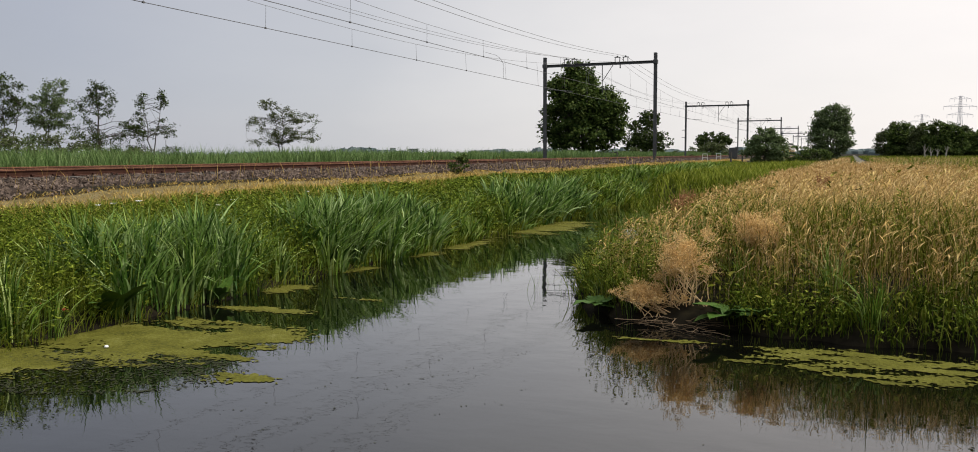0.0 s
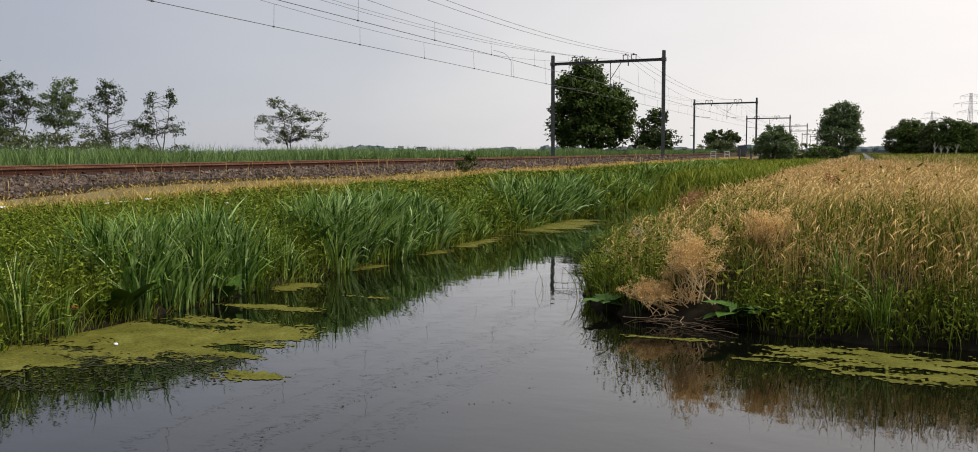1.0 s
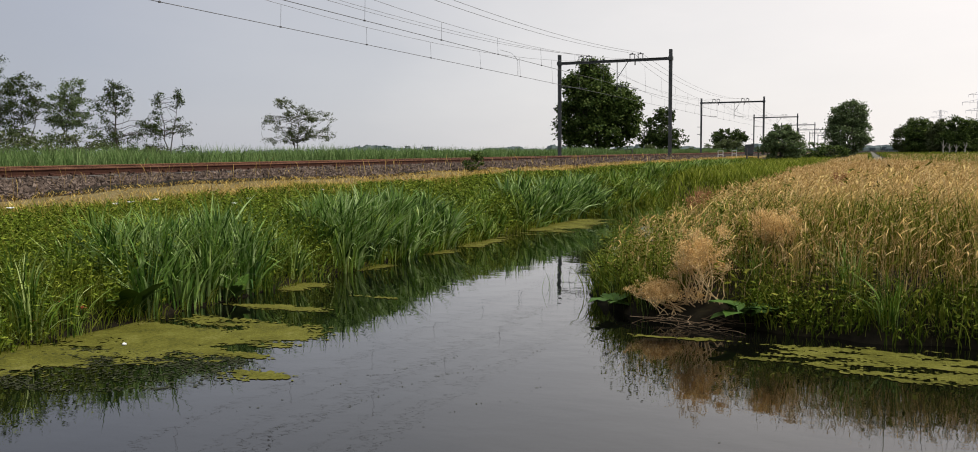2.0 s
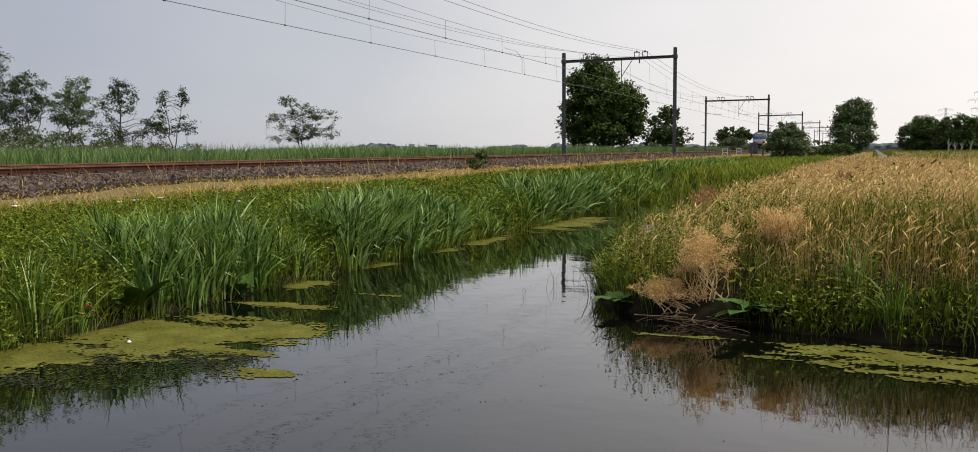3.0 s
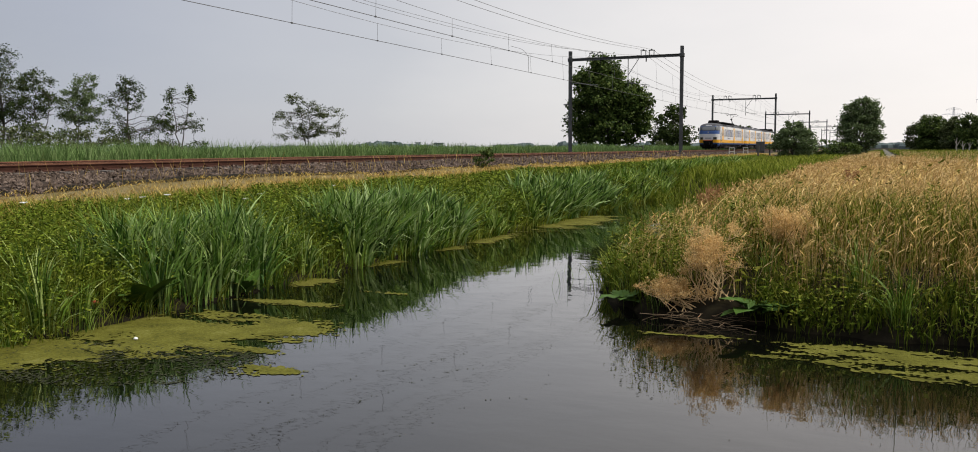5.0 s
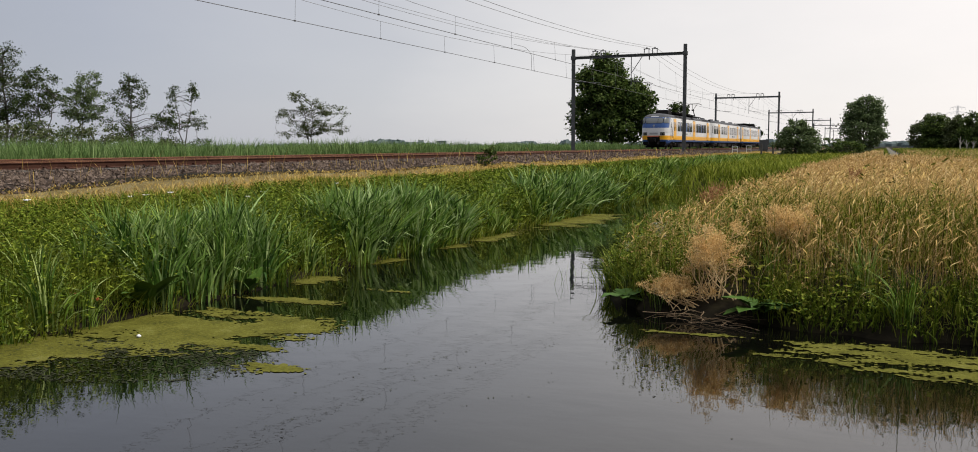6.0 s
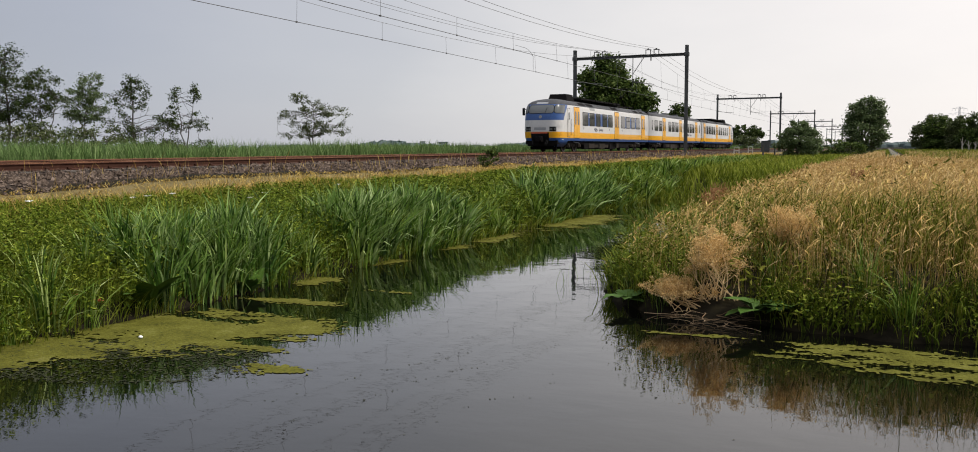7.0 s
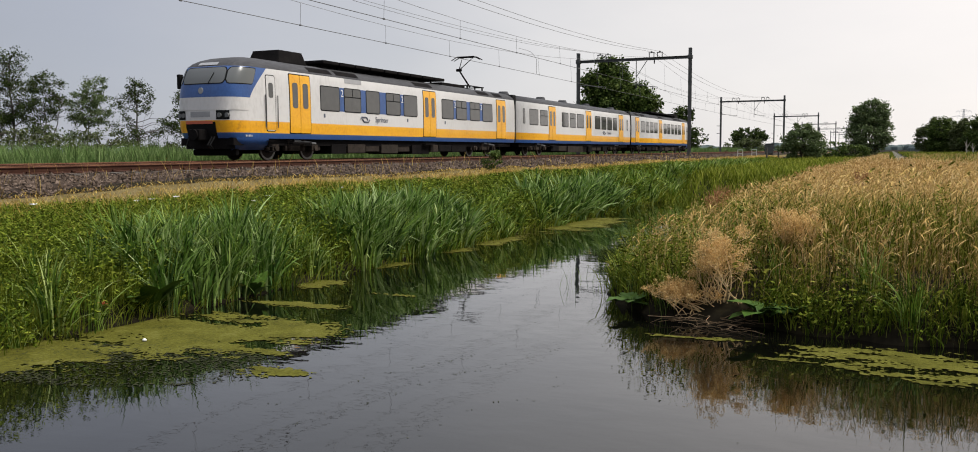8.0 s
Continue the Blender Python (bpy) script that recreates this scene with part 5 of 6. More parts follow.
def build_line_side():
    """Fence posts, pale frames, low gates, path and pylons."""
    for k, y in enumerate((100, 111, 122, 133)):
        x = -12.2
        g = float(height(x, y))
        root = empty("fence_post", pose(x, y, g), "dark weathered wooden fence post with a slanted top", "fence post", "fence posts")
        part("post", box(-.09, .09, -.09, .09, -.3, 1.35, .02), M_WOOD, root)
        part("cap", box(-.1, .1, -.1, .1, 1.35, 1.39, .01), M_WOOD, root)
    for x, y in ((-14.1, 94), (-14.2, 105)):
        g = float(height(x, y))
        root = empty("marker_frame", pose(x, y, g, 0, 0, 12), "pale steel frame beside the railway", "frame", "pale frames")
        for sx in (-.25, .25):
            part("upright", box(sx - .03, sx + .03, -.03, .03, -.1, .8, .006), M_PALE, root)
        for z in (.4, .77):
            part("rail", box(-.22, .22, -.025, .025, z - .03, z + .03, .006), M_PALE, root)
    for px, d in ((992, 112), (1009, 113), (1017, 113)):
        x, y = at(bearing(px), d)
        g = float(height(x, y))
        root = empty("low_gate", pose(x, y, g), "low dark wooden gate beyond the railway", "gate", "low gates")
        for sx in (-.45, .45):
            part("post", box(sx - .06, sx + .06, -.06, .06, -.1, 1.75, .01), M_WOOD, root)
        for z in (1.2, 1.65):
            part("board", box(-.39, .39, -.03, .03, z - .07, z + .07, .01), M_WOOD, root)
    ys = np.concatenate([np.arange(105, 160, 3.0), np.arange(160, 600, 20.0)])
    v = np.array([[.7 + s * 1.1 + .12 * math.sin(y * .13), y, float(height(.7 + s * 1.1, y)) + .035] for y in ys for s in (0, .5, 1)])
    q = [[i * 3 + j, i * 3 + j + 1, (i + 1) * 3 + j + 1, (i + 1) * 3 + j] for i in range(len(ys) - 1) for j in range(2)]
    tagged(new("path", fast_mesh("path", v, q, mats=[M_PATH], smooth=True)), "pale gravel path through the meadow", "path", kind="structure")
    for az, d in ((5.84, 866), (3.9, 1245)):
        x, y = at(az, d)
        root = empty("power_pylon", pose(x, y, .8, 0, 0, 20), "pale grey steel lattice electricity pylon far off", "pylon", "power pylons")
        H = 50
        bm = bmesh.new()
        def half(z):
            return np.interp(z, [0, 30, 50], [4.2, 1.3, .7])
        zs = [0, 7, 13, 18.5, 23.5, 28, 32, 36, 40, 44, 48, 50]
        for sx in (-1, 1):
            for sy in (-1, 1):
                for a, b in zip(zs, zs[1:]):
                    add_rod(bm, (sx * half(a), sy * half(a), a), (sx * half(b), sy * half(b), b), .16, sides=4)
        for a, b in zip(zs, zs[1:]):
            for s in (-1, 1):
                add_rod(bm, (-half(a), s * half(a), a), (half(b), s * half(b), b), .09, sides=4)
                add_rod(bm, (half(a), s * half(a), a), (-half(b), s * half(b), b), .09, sides=4)
        part("tower", bm, M_PYLON, root)
        for z, w in ((34, 11), (41, 14), (47.5, 9)):
            bm = bmesh.new()
            for s in (-1, 1):
                add_rod(bm, (0, 0, z), (s * w, 0, z), .15, sides=4)
                add_rod(bm, (0, 0, z + 2.4), (s * w, 0, z), .12, sides=4)
                for k in (.35, .7):
                    add_rod(bm, (s * w * k, 0, z), (s * w * k, 0, z + 2.4 * (1 - k)), .1, sides=4)
                for k in (.55, 1):
                    add_rod(bm, (s * w * k, 0, z), (s * w * k, 0, z - 2.6), .12, sides=4)
            part("cross_arm", bm, M_PYLON, root)


def build_far_things():
    """A line-side cabinet, bleached trunks before the wood, hazy buildings."""
    x, y = at(-6.65, 123)
    g = float(height(x, y))
    root = empty("relay_cabinet", pose(x, y, g, 0, 0, 8), "dark grey steel cabinet beside the railway", "cabinet")
    part("body", box(-.55, .55, -.3, .3, .12, 1.4, .03), M_GALV, root)
    part("plinth", box(-.5, .5, -.26, .26, -.2, .12, .01), M_SLEEPER, root, "concrete plinth")
    part("roof", box(-.6, .6, -.35, .35, 1.4, 1.46, .02), M_GALV, root)
    for sx in (-.27, .27):
        part("door", box(sx - .25, sx + .25, -.325, -.3, .18, 1.34, .01), M_GALV, root)
    rg = np.random.RandomState(77)
    for k, (az, d, h) in enumerate(((4.1, 282, 3.8), (4.45, 284, 2.8), (4.75, 281, 2.6), (5.2, 283, 3.2))):
        x, y = at(az, d)
        root = empty("dead_tree", pose(x, y, float(height(x, y)) - .05), "bleached dead trunk with bare forks before a wood", "tree", "bleached trunks")
        u = np.linspace(0, 1, 7)[:, None]
        tip = np.array([rg.randn() * .3, 0, h])
        v, q = tube(tip * u + rg.randn(7, 3) * .05, .26 * (1 - .7 * u[:, 0]), 6)
        ob = new("trunk", fast_mesh("trunk", v, q, mats=[M_PALETRUNK], smooth=True))
        ob.parent = root
        for s in (-1, 1):
            st = tip * (.35 + .2 * rg.rand())
            e = st + np.array([s * (.5 + .5 * rg.rand()), .2 * rg.randn(), h * .45])
            v, q = tube(st + (e - st) * u, .15 * (1 - .8 * u[:, 0]), 5)
            ob = new("limb", fast_mesh("limb", v, q, mats=[M_PALETRUNK], smooth=True))
            ob.parent = root
    for px, w, h in ((588, 14, 13), (631, 8, 12), (664, 16, 11)):
        x, y = at(bearing(px + 33), 1500)
        root = empty("distant_building", pose(x, y, .8, 0, 0, 20), "hazy pale block on the horizon", "building", "hazy buildings")
        part("wall", box(-w / 2, w / 2, -5, 5, 0, h, .2), M_PALEBUILDING, root)
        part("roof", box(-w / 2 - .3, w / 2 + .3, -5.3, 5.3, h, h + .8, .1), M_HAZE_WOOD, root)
        for kx in range(int(w // 3)):
            for kz in range(3):
                part("window", box(-w / 2 + 1 + 3 * kx, -w / 2 + 2.6 + 3 * kx, -5.06, -4.9, 2 + 3.4 * kz, 3.8 + 3.4 * kz), M_GLASS, root)


# ---- train ----
CAR = 26.2
Z_BASE = [.80, .99, 1.0, 1.2, 1.42, 1.43, 1.8, 2.24, 2.25, 2.5, 2.72, 2.95, 3.2, 3.36, 3.38, 3.5, 3.62, 3.72, 3.79, 3.83, 3.85]
W_BASE = [1.36, 1.40, 1.40, 1.415, 1.42, 1.42, 1.42, 1.42, 1.42, 1.415, 1.41, 1.40, 1.38, 1.355, 1.35, 1.27, 1.12, .90, .62, .3, .0]
NOSE_BASE = [.46, .37, .37, .32, .3, .3, .3, .33, .33, .37, .42, .5, .62, .72, .74, .88, 1.12, 1.45, 1.9, 2.35, 2.7]

Z_LEVELS = sorted(set(Z_BASE) | set(round(2.25 + .05 * k, 2) for k in range(1, 22)))
HALF_W = [float(np.interp(z, Z_BASE, W_BASE)) for z in Z_LEVELS]
NOSE = [float(np.interp(z, Z_BASE, NOSE_BASE)) for z in Z_LEVELS]


def skin(u, z, nose=True):
    """A point of the car's skin at height z. u: -1..1 across the front, beyond that metres back along a side."""
    w, s0 = np.interp(z, Z_LEVELS, HALF_W), (np.interp(z, Z_LEVELS, NOSE) if nose else 0.0)
    c = min(1.0, abs(u))
    depth = .95 if nose else 0.0
    x = w * math.sin(c * math.pi / 2) ** .8 if nose else w * c
    s = s0 + depth * (1 - math.cos(c * math.pi / 2)) ** 1.5
    if abs(u) > 1:
        s = s0 + depth + abs(u) - 1
    return Vector((math.copysign(x, u), s, z))


def skin_patch(u0, u1, z0, z1, off, nu, nz, nose=True, corner=0.0):
    """A piece of the skin raised by off, as a bmesh with thickness."""
    bm = bmesh.new()
    grid = []
    for i in range(nz + 1):
        row = []
        for j in range(nu + 1):
            u = u0 + (u1 - u0) * j / nu
            # corner: how far in from the ends the pane is rounded
            e = max(0.0, 1 - min(abs(u - u0), abs(u - u1)) / corner) if corner else 0.0
            zin = min((z1 - z0) * .42, corner * 1.3) * (1 - math.sqrt(max(0.0, 1 - e * e)))
            z = z0 + zin + (z1 - z0 - 2 * zin) * i / nz
            p = skin(u, z, nose)
            a, b = skin(u + .02, z, nose) - p, skin(u, z + .02, nose) - p
            nrm = a.cross(b).normalized()
            if nrm.dot(Vector((p.x, -1.0 if abs(u) < 1 else 0, .1))) < 0:
                nrm = -nrm
            row.append(bm.verts.new(p + nrm * off))
        grid.append(row)
    for i in range(nz):
        for j in range(nu):
            bm.faces.new((grid[i][j], grid[i][j + 1], grid[i + 1][j + 1], grid[i + 1][j]))
    bmesh.ops.recalc_face_normals(bm, faces=bm.faces)
    return bm


def car_shell(nose, L):
    side = [1 + .05 * k for k in range(1, 40)] + [3.6, 6, 14, 1 + (L - .95)]
    us = [-u for u in reversed(side)] + list(np.linspace(-1, 1, 31)) + side
    if not nose:
        us = [-1 - L, -14, -6, -1, -.6, -.3, 0, .3, .6, 1, 6, 14, 1 + L]
    n = len(us)
    v = []
    for z in Z_LEVELS:
        for u in us:
            p = skin(u, z, nose)
            if abs(u) == abs(us[0]):
                p.y = L
            v.append(p)
    q, mi = [], []
    for i in range(len(Z_LEVELS) - 1):
        for j in range(n - 1):
            q.append([i * n + j, i * n + j + 1, (i + 1) * n + j + 1, (i + 1) * n + j])
            z = (Z_LEVELS[i] + Z_LEVELS[i + 1]) / 2
            c = sum((v[k] for k in q[-1]), Vector()) / 4
            k = 2 if z < 1.0 else 1 if z < 1.425 else 0 if z < 3.37 else 3
            if nose and 2.245 < z < 3.37 and c.y < np.interp(z, Z_LEVELS, NOSE) + .9:
                k = 2
            mi.append(k)
    # the flat end
    b = len(v)
    me = fast_mesh("car_body", np.array([tuple(p) for p in v]), q, None, [M_WHITE, M_YELLOW, M_BLUE, M_ROOF, M_RUBBER], True, mi)
    bm = bmesh.new()
    bm.from_mesh(me)
    bm.verts.ensure_lookup_table()
    ring = [bm.verts[i * n] for i in range(len(Z_LEVELS))] + [bm.verts[i * n + n - 1] for i in reversed(range(len(Z_LEVELS)))]
    try:
        f = bm.faces.new(ring)
        f.material_index, f.smooth = 4, False
    except ValueError:
        pass
    bmesh.ops.remove_doubles(bm, verts=bm.verts, dist=1e-4)
    bmesh.ops.recalc_face_normals(bm, faces=bm.faces)
    bm.to_mesh(me)
    bm.free()
    return me


def side_plate(y0, y1, z0, z1, off, thick, radius=.06, x=1.42):
    """A rounded plate that follows the side that faces +x."""
    bm = bmesh.new()
    r = radius
    zs = [z0, z0 + .13 * r, z0 + .5 * r, z0 + r] + [z for z in np.arange(math.ceil((z0 + r) * 5) / 5, z1 - r, .2) if z0 + r + .01 < z < z1 - r - .01] + [z1 - r, z1 - .5 * r, z1 - .13 * r, z1]
    rows = []
    for z in zs:
        e = max(0.0, z0 + r - z, z - (z1 - r))
        ins = r - math.sqrt(max(0.0, r * r - e * e))
        w = float(np.interp(z, Z_LEVELS, HALF_W)) + off
        rows.append([bm.verts.new((w, y0 + ins, z)), bm.verts.new((w + thick, y0 + ins, z)), bm.verts.new((w + thick, y1 - ins, z)), bm.verts.new((w, y1 - ins, z))])
    for a, b in zip(rows, rows[1:]):
        for k in range(3):
            bm.faces.new((a[k], a[k + 1], b[k + 1], b[k]))
    bm.faces.new(rows[0][::-1])
    bm.faces.new(rows[-1])
    bmesh.ops.recalc_face_normals(bm, faces=bm.faces)
    return bm


def both(bm, mirror):
    if mirror:
        bmesh.ops.scale(bm, vec=(-1, 1, 1), verts=bm.verts)
        bmesh.ops.reverse_faces(bm, faces=bm.faces)
    return bm


def add_door(car, y, width=1.3):
    for m in (False, True):
        for a, b in ((y - width / 2, y - .01), (y + .01, y + width / 2)):
            part("door_leaf", both(side_plate(a, b, 1.03, 3.25, .006, .012, .05), m), M_YELLOW, car, "yellow sliding door leaf with a tall narrow window")
            c = (a + b) / 2
            part("door_window", both(side_plate(c - .17, c + .17, 1.98, 2.95, .016, .008, .1), m), M_GLASS, car)
        part("door_seal", both(side_plate(y - width / 2 - .04, y + width / 2 + .04, 1.0, 3.29, .001, .004, .05), m), M_RUBBER, car)
        st = box(1.30, 1.50, y - .6, y + .6, .62, .68, .01)
        part("door_step", both(st, m), M_UNDER, car)


def add_window(car, a, b, z0=1.95, z1=2.97, hopper=False):
    for m in (False, True):
        part("window_frame", both(side_plate(a, b, z0, z1, .002, .008, .09), m), M_RUBBER, car)
        part("window", both(side_plate(a + .04, b - .04, z0 + .04, z1 - .04, .008, .006, .07), m), M_GLASS, car, "dark tinted window pane")
        if hopper:
            part("window_bar", both(side_plate(a + .04, b - .04, z0 + .62, z0 + .66, .014, .006, .015), m), M_RUBBER, car)
            part("window_bar", both(side_plate((a + b) / 2 - .02, (a + b) / 2 + .02, z0 + .66, z1 - .05, .014, .006, .015), m), M_RUBBER, car)


def add_bogie(car, y):
    """Two side frames with springs and axle boxes, and two wheelsets with bright rims."""
    for sx in (-1, 1):
        bm = bmesh.new()
        add_box(bm, sx * 1.08 - .07, sx * 1.08 + .07, y - 1.7, y + 1.7, .56, .72, .03)
        add_box(bm, sx * 1.10 - .09, sx * 1.10 + .09, y - .62, y + .62, .34, .60, .05)
        for d in (-1.62, 1.62):
            add_box(bm, sx * 1.08 - .06, sx * 1.08 + .06, y + d - .1, y + d + .1, .36, .66, .03)
        part("bogie_frame", bm, M_BOGIE, car, "rusty brown bogie side frame")
        for d in (-1.25, 1.25):
            bm = box(sx * 1.12 - .1, sx * 1.12 + .1, y + d - .2, y + d + .2, .33, .6, .04)
            add_rod(bm, (sx * 1.12, y + d, .46), (sx * 1.28, y + d, .46), .14, .12, 16)
            part("axle_box", bm, M_BOGIE, car, "round-capped rusty axle box")
        for d in (-.42, .42):
            bm = bmesh.new()
            for k in range(5):
                add_rod(bm, (sx * 1.16, y + d, .40 + .08 * k), (sx * 1.16, y + d, .445 + .08 * k), .13, .13, 12)
            add_rod(bm, (sx * 1.16, y + d, .36), (sx * 1.16, y + d, .8), .07)
            part("spring", bm, M_BOGIE, car)
        bm = add_rod(bmesh.new(), (sx * 1.2, y - .1, .74), (sx * 1.2, y + 1.3, .64), .045)
        part("damper", bm, M_GREYPANEL, car, "grey damper rod")
    for d in (-1.25, 1.25):
        bm = bmesh.new()
        for sx in (-1, 1):
            add_rod(bm, (sx * .69, y + d, .46), (sx * .81, y + d, .46), .45, sides=28)
            add_rod(bm, (sx * .81, y + d, .46), (sx * .87, y + d, .46), .2, sides=16)
        add_rod(bm, (-.7, y + d, .46), (.7, y + d, .46), .08)
        # Black block added between the wheels to stand for the shadow under the car.
        part("motor", box(-.6, .6, y + d - .5, y + d + .5, .24, .66, .08), M_UNDER, car)
        w = part("wheelset", bm, M_BOGIE, car, "worn brown steel wheelset")
        for sx in (-1, 1):
            bm = bmesh.new()
            a = [[bm.verts.new((sx * x, y + d + r * math.sin(k * math.pi / 16), .46 + r * math.cos(k * math.pi / 16))) for k in range(32)] for x, r in ((.80, .463), (.825, .463), (.825, .385), (.80, .385))]
            for p, q in zip(a, a[1:] + a[:1]):
                for k in range(32):
                    bm.faces.new((p[k], q[k], q[(k + 1) % 32], p[(k + 1) % 32]))
            bmesh.ops.recalc_face_normals(bm, faces=bm.faces)
            part("wheel_rim", bm, M_TYRE, w, "bright worn wheel rim", smooth=False)


def add_underside(car, spans, seed):
    rg = random.Random(seed)
    part("underframe", box(-1.2, 1.2, .6, CAR - .6, .55, .82), M_UNDER, car)
    for a, b in spans:
        y = a
        while y < b - .5:
            w = rg.uniform(.9, 2.2)
            w = min(w, b - y)
            x1 = rg.uniform(1.15, 1.3)
            bm = box(-x1, x1, y, y + w - .12, rg.uniform(.16, .3), .62, .03)
            part("equipment_box", bm, rg.choice((M_BROWN, M_BOGIE, M_UNDER)), car)
            y += w


def roof_hatch(car, y0, y1):
    for m in (False, True):
        part("roof_panel", both(side_plate(y0, y1, 3.46, 3.66, .004, .01, .02), m), M_UNDER, car)


def add_cab(car):
    """The front: screen, lamps, coupler, mirror."""
    for u0, u1, lab in ((-.40, .40, "wide raked windscreen"), (.44, 1.07, "curved corner window"), (-1.07, -.44, "curved corner window")):
        part("windscreen", skin_patch(u0, u1, 2.74, 3.30, .014, 24, 6, corner=.09), M_SCREEN, car, lab, smooth=True)
        part("screen_seal", skin_patch(u0 - .02, u1 + .02, 2.71, 3.33, .006, 24, 6, corner=.1), M_RUBBER, car, smooth=True)
    for s in (-1, 1):
        bm = bmesh.new()
        rows = []
        for k in range(25):
            z = 2.25 + 1.11 * k / 24
            end = 1.28 + 1.0 * ((z - 2.25) / 1.11) ** 1.25 - float(np.interp(z, Z_LEVELS, NOSE)) + .05
            rows.append([bm.verts.new(skin(s * (.93 + (max(end, .94) - .93) * j / 6), z) + Vector((s * .004, 0, 0))) for j in range(7)])
        for a, b in zip(rows, rows[1:]):
            for j in range(6):
                bm.faces.new((a[j], a[j + 1], b[j + 1], b[j]))
        bmesh.ops.recalc_face_normals(bm, faces=bm.faces)
        part("blue_flash", bm, M_BLUE, car, "blue paint sweeping up behind the corner window", smooth=True)
    part("wiper", add_rod(bmesh.new(), skin(.1, 2.74) + Vector((0, -.04, 0)), skin(.16, 3.12) + Vector((0, -.04, 0)), .012), M_RUBBER, car)
    part("destination_box", skin_patch(-.16, .16, 3.40, 3.50, .02, 8, 2), M_GREYPANEL, car, "grey panel above the windscreen", smooth=True)
    part("emblem", add_rod(bmesh.new(), skin(0, 2.48) + Vector((0, -.02, 0)), skin(0, 2.48) + Vector((0, .02, 0)), .11, sides=20), M_GREYPANEL, car, "round grey disc")
    part("front_crease", skin_patch(-.97, .97, 1.80, 1.83, .02, 24, 1), M_WHITE, car, smooth=True)
    for u in (-.41, .41):
        part("lamp_housing", skin_patch(u - .14, u + .14, 1.46, 1.78, .012, 6, 4), M_RUBBER, car, "black headlamp panel", smooth=True)
        for du in (-.07, .09):
            p = skin(u + du, 1.61)
            part("headlamp", add_rod(bmesh.new(), p + Vector((0, -.05, 0)), p + Vector((0, .06, 0)), .085, sides=16), M_LAMP, car, "unlit round headlamp")
    part("number_panel", skin_patch(-.15, .15, 1.55, 1.74, .01, 6, 2), M_GREYPANEL, car, "grey slatted panel between the lamps", smooth=True)
    part("coupler_recess", skin_patch(-.27, .25, .80, 1.38, .012, 10, 3), M_RUBBER, car, "black recess round the coupler", smooth=True)
    part("coupler_cover", skin_patch(-.26, .20, 1.31, 1.41, .03, 8, 2), M_ORANGE, car, "orange-red bar over the coupler", smooth=True)
    bm = box(-.25, .25, -.05, .8, .72, 1.12, .05)
    add_rod(bm, (0, -.12, .92), (0, .0, .92), .2, .2, 12)
    part("coupler", bm, M_UNDER, car)
    bm = bmesh.new()
    for x in (-.55, .5, .62):
        add_rod(bm, (x, .3, .85), (x * .9, .12, .55), .03)
        add_rod(bm, (x * .9, .12, .55), (x * .8, .35, .42), .03)
    part("hose", bm, M_RUBBER, car)
    part("apron", skin_patch(-.62, .62, .42, .82, -.05, 16, 2), M_UNDER, car, "black lower apron", smooth=True)
    for s in (-1, 1):
        bm = bmesh.new()
        rows = []
        for k in range(7):
            f = k / 6
            rows.append([bm.verts.new((q.x * (1 - .30 * f * f), q.y + .22 * f * f, .83 - .45 * f)) for q in (skin(s * (.60 + 1.35 * j / 14), .83) for j in range(15))])
        for a, b in zip(rows, rows[1:]):
            for j in range(14):
                bm.faces.new((a[j], a[j + 1], b[j + 1], b[j]))
        bmesh.ops.recalc_face_normals(bm, faces=bm.faces)
        part("side_skirt", bm, M_BLUE, car, "dark blue lower skirt curving under", smooth=True)
    part("snow_plough", box(-1.0, 1.0, .95, 1.15, .18, .42, .06), M_UNDER, car)
    bm = box(-1.56, -1.42, .85, 1.05, 2.62, 3.15, .03)
    add_rod(bm, (-1.3, 1.05, 3.05), (-1.5, 1.0, 3.05), .02)
    part("outside_mirror", bm, M_RUBBER, car)
    for k in range(5):
        part("number_bar", skin_patch(.86 + .035 * k, .88 + .035 * k, .86, .93, .012, 1, 1), M_WHITELETTER, car, "small white bar")
    for m in (False, True):
        part("cab_door_seal", both(side_plate(2.17, 2.73, 1.06, 3.14, .001, .004, .08), m), M_RUBBER, car)
        part("cab_door", both(side_plate(2.2, 2.7, 1.09, 3.11, .005, .008, .08), m), M_WHITE, car, "narrow white cab door")
        part("cab_door_window", both(side_plate(2.32, 2.58, 2.3, 2.85, .013, .006, .08), m), M_GLASS, car)
        part("cab_door_band", both(side_plate(2.2, 2.7, 1.12, 1.42, .014, .003, .02), m), M_YELLOW, car)
        for y in (2.1, 2.82):
            bm = add_rod(bmesh.new(), (1.46, y, 1.2), (1.46, y, 2.4), .016)
            part("handrail", both(bm, m), M_GALV, car)
        bm = bmesh.new()
        for k in range(3):
            add_box(bm, 1.25, 1.45, 2.25, 2.65, .3 + .2 * k, .33 + .2 * k)
        part("cab_step", both(bm, m), M_UNDER, car)
    bm = box(-.75, .75, 3.85, 5.65, 3.74, 4.26, .05)
    for v in bm.verts:
        if v.co.z > 4:
            v.co.y, v.co.x = 4.8 + (v.co.y - 4.8) * .84, v.co.x * .85
    part("roof_box", bm, M_UNDER, car, "black slanted roof ventilation box")


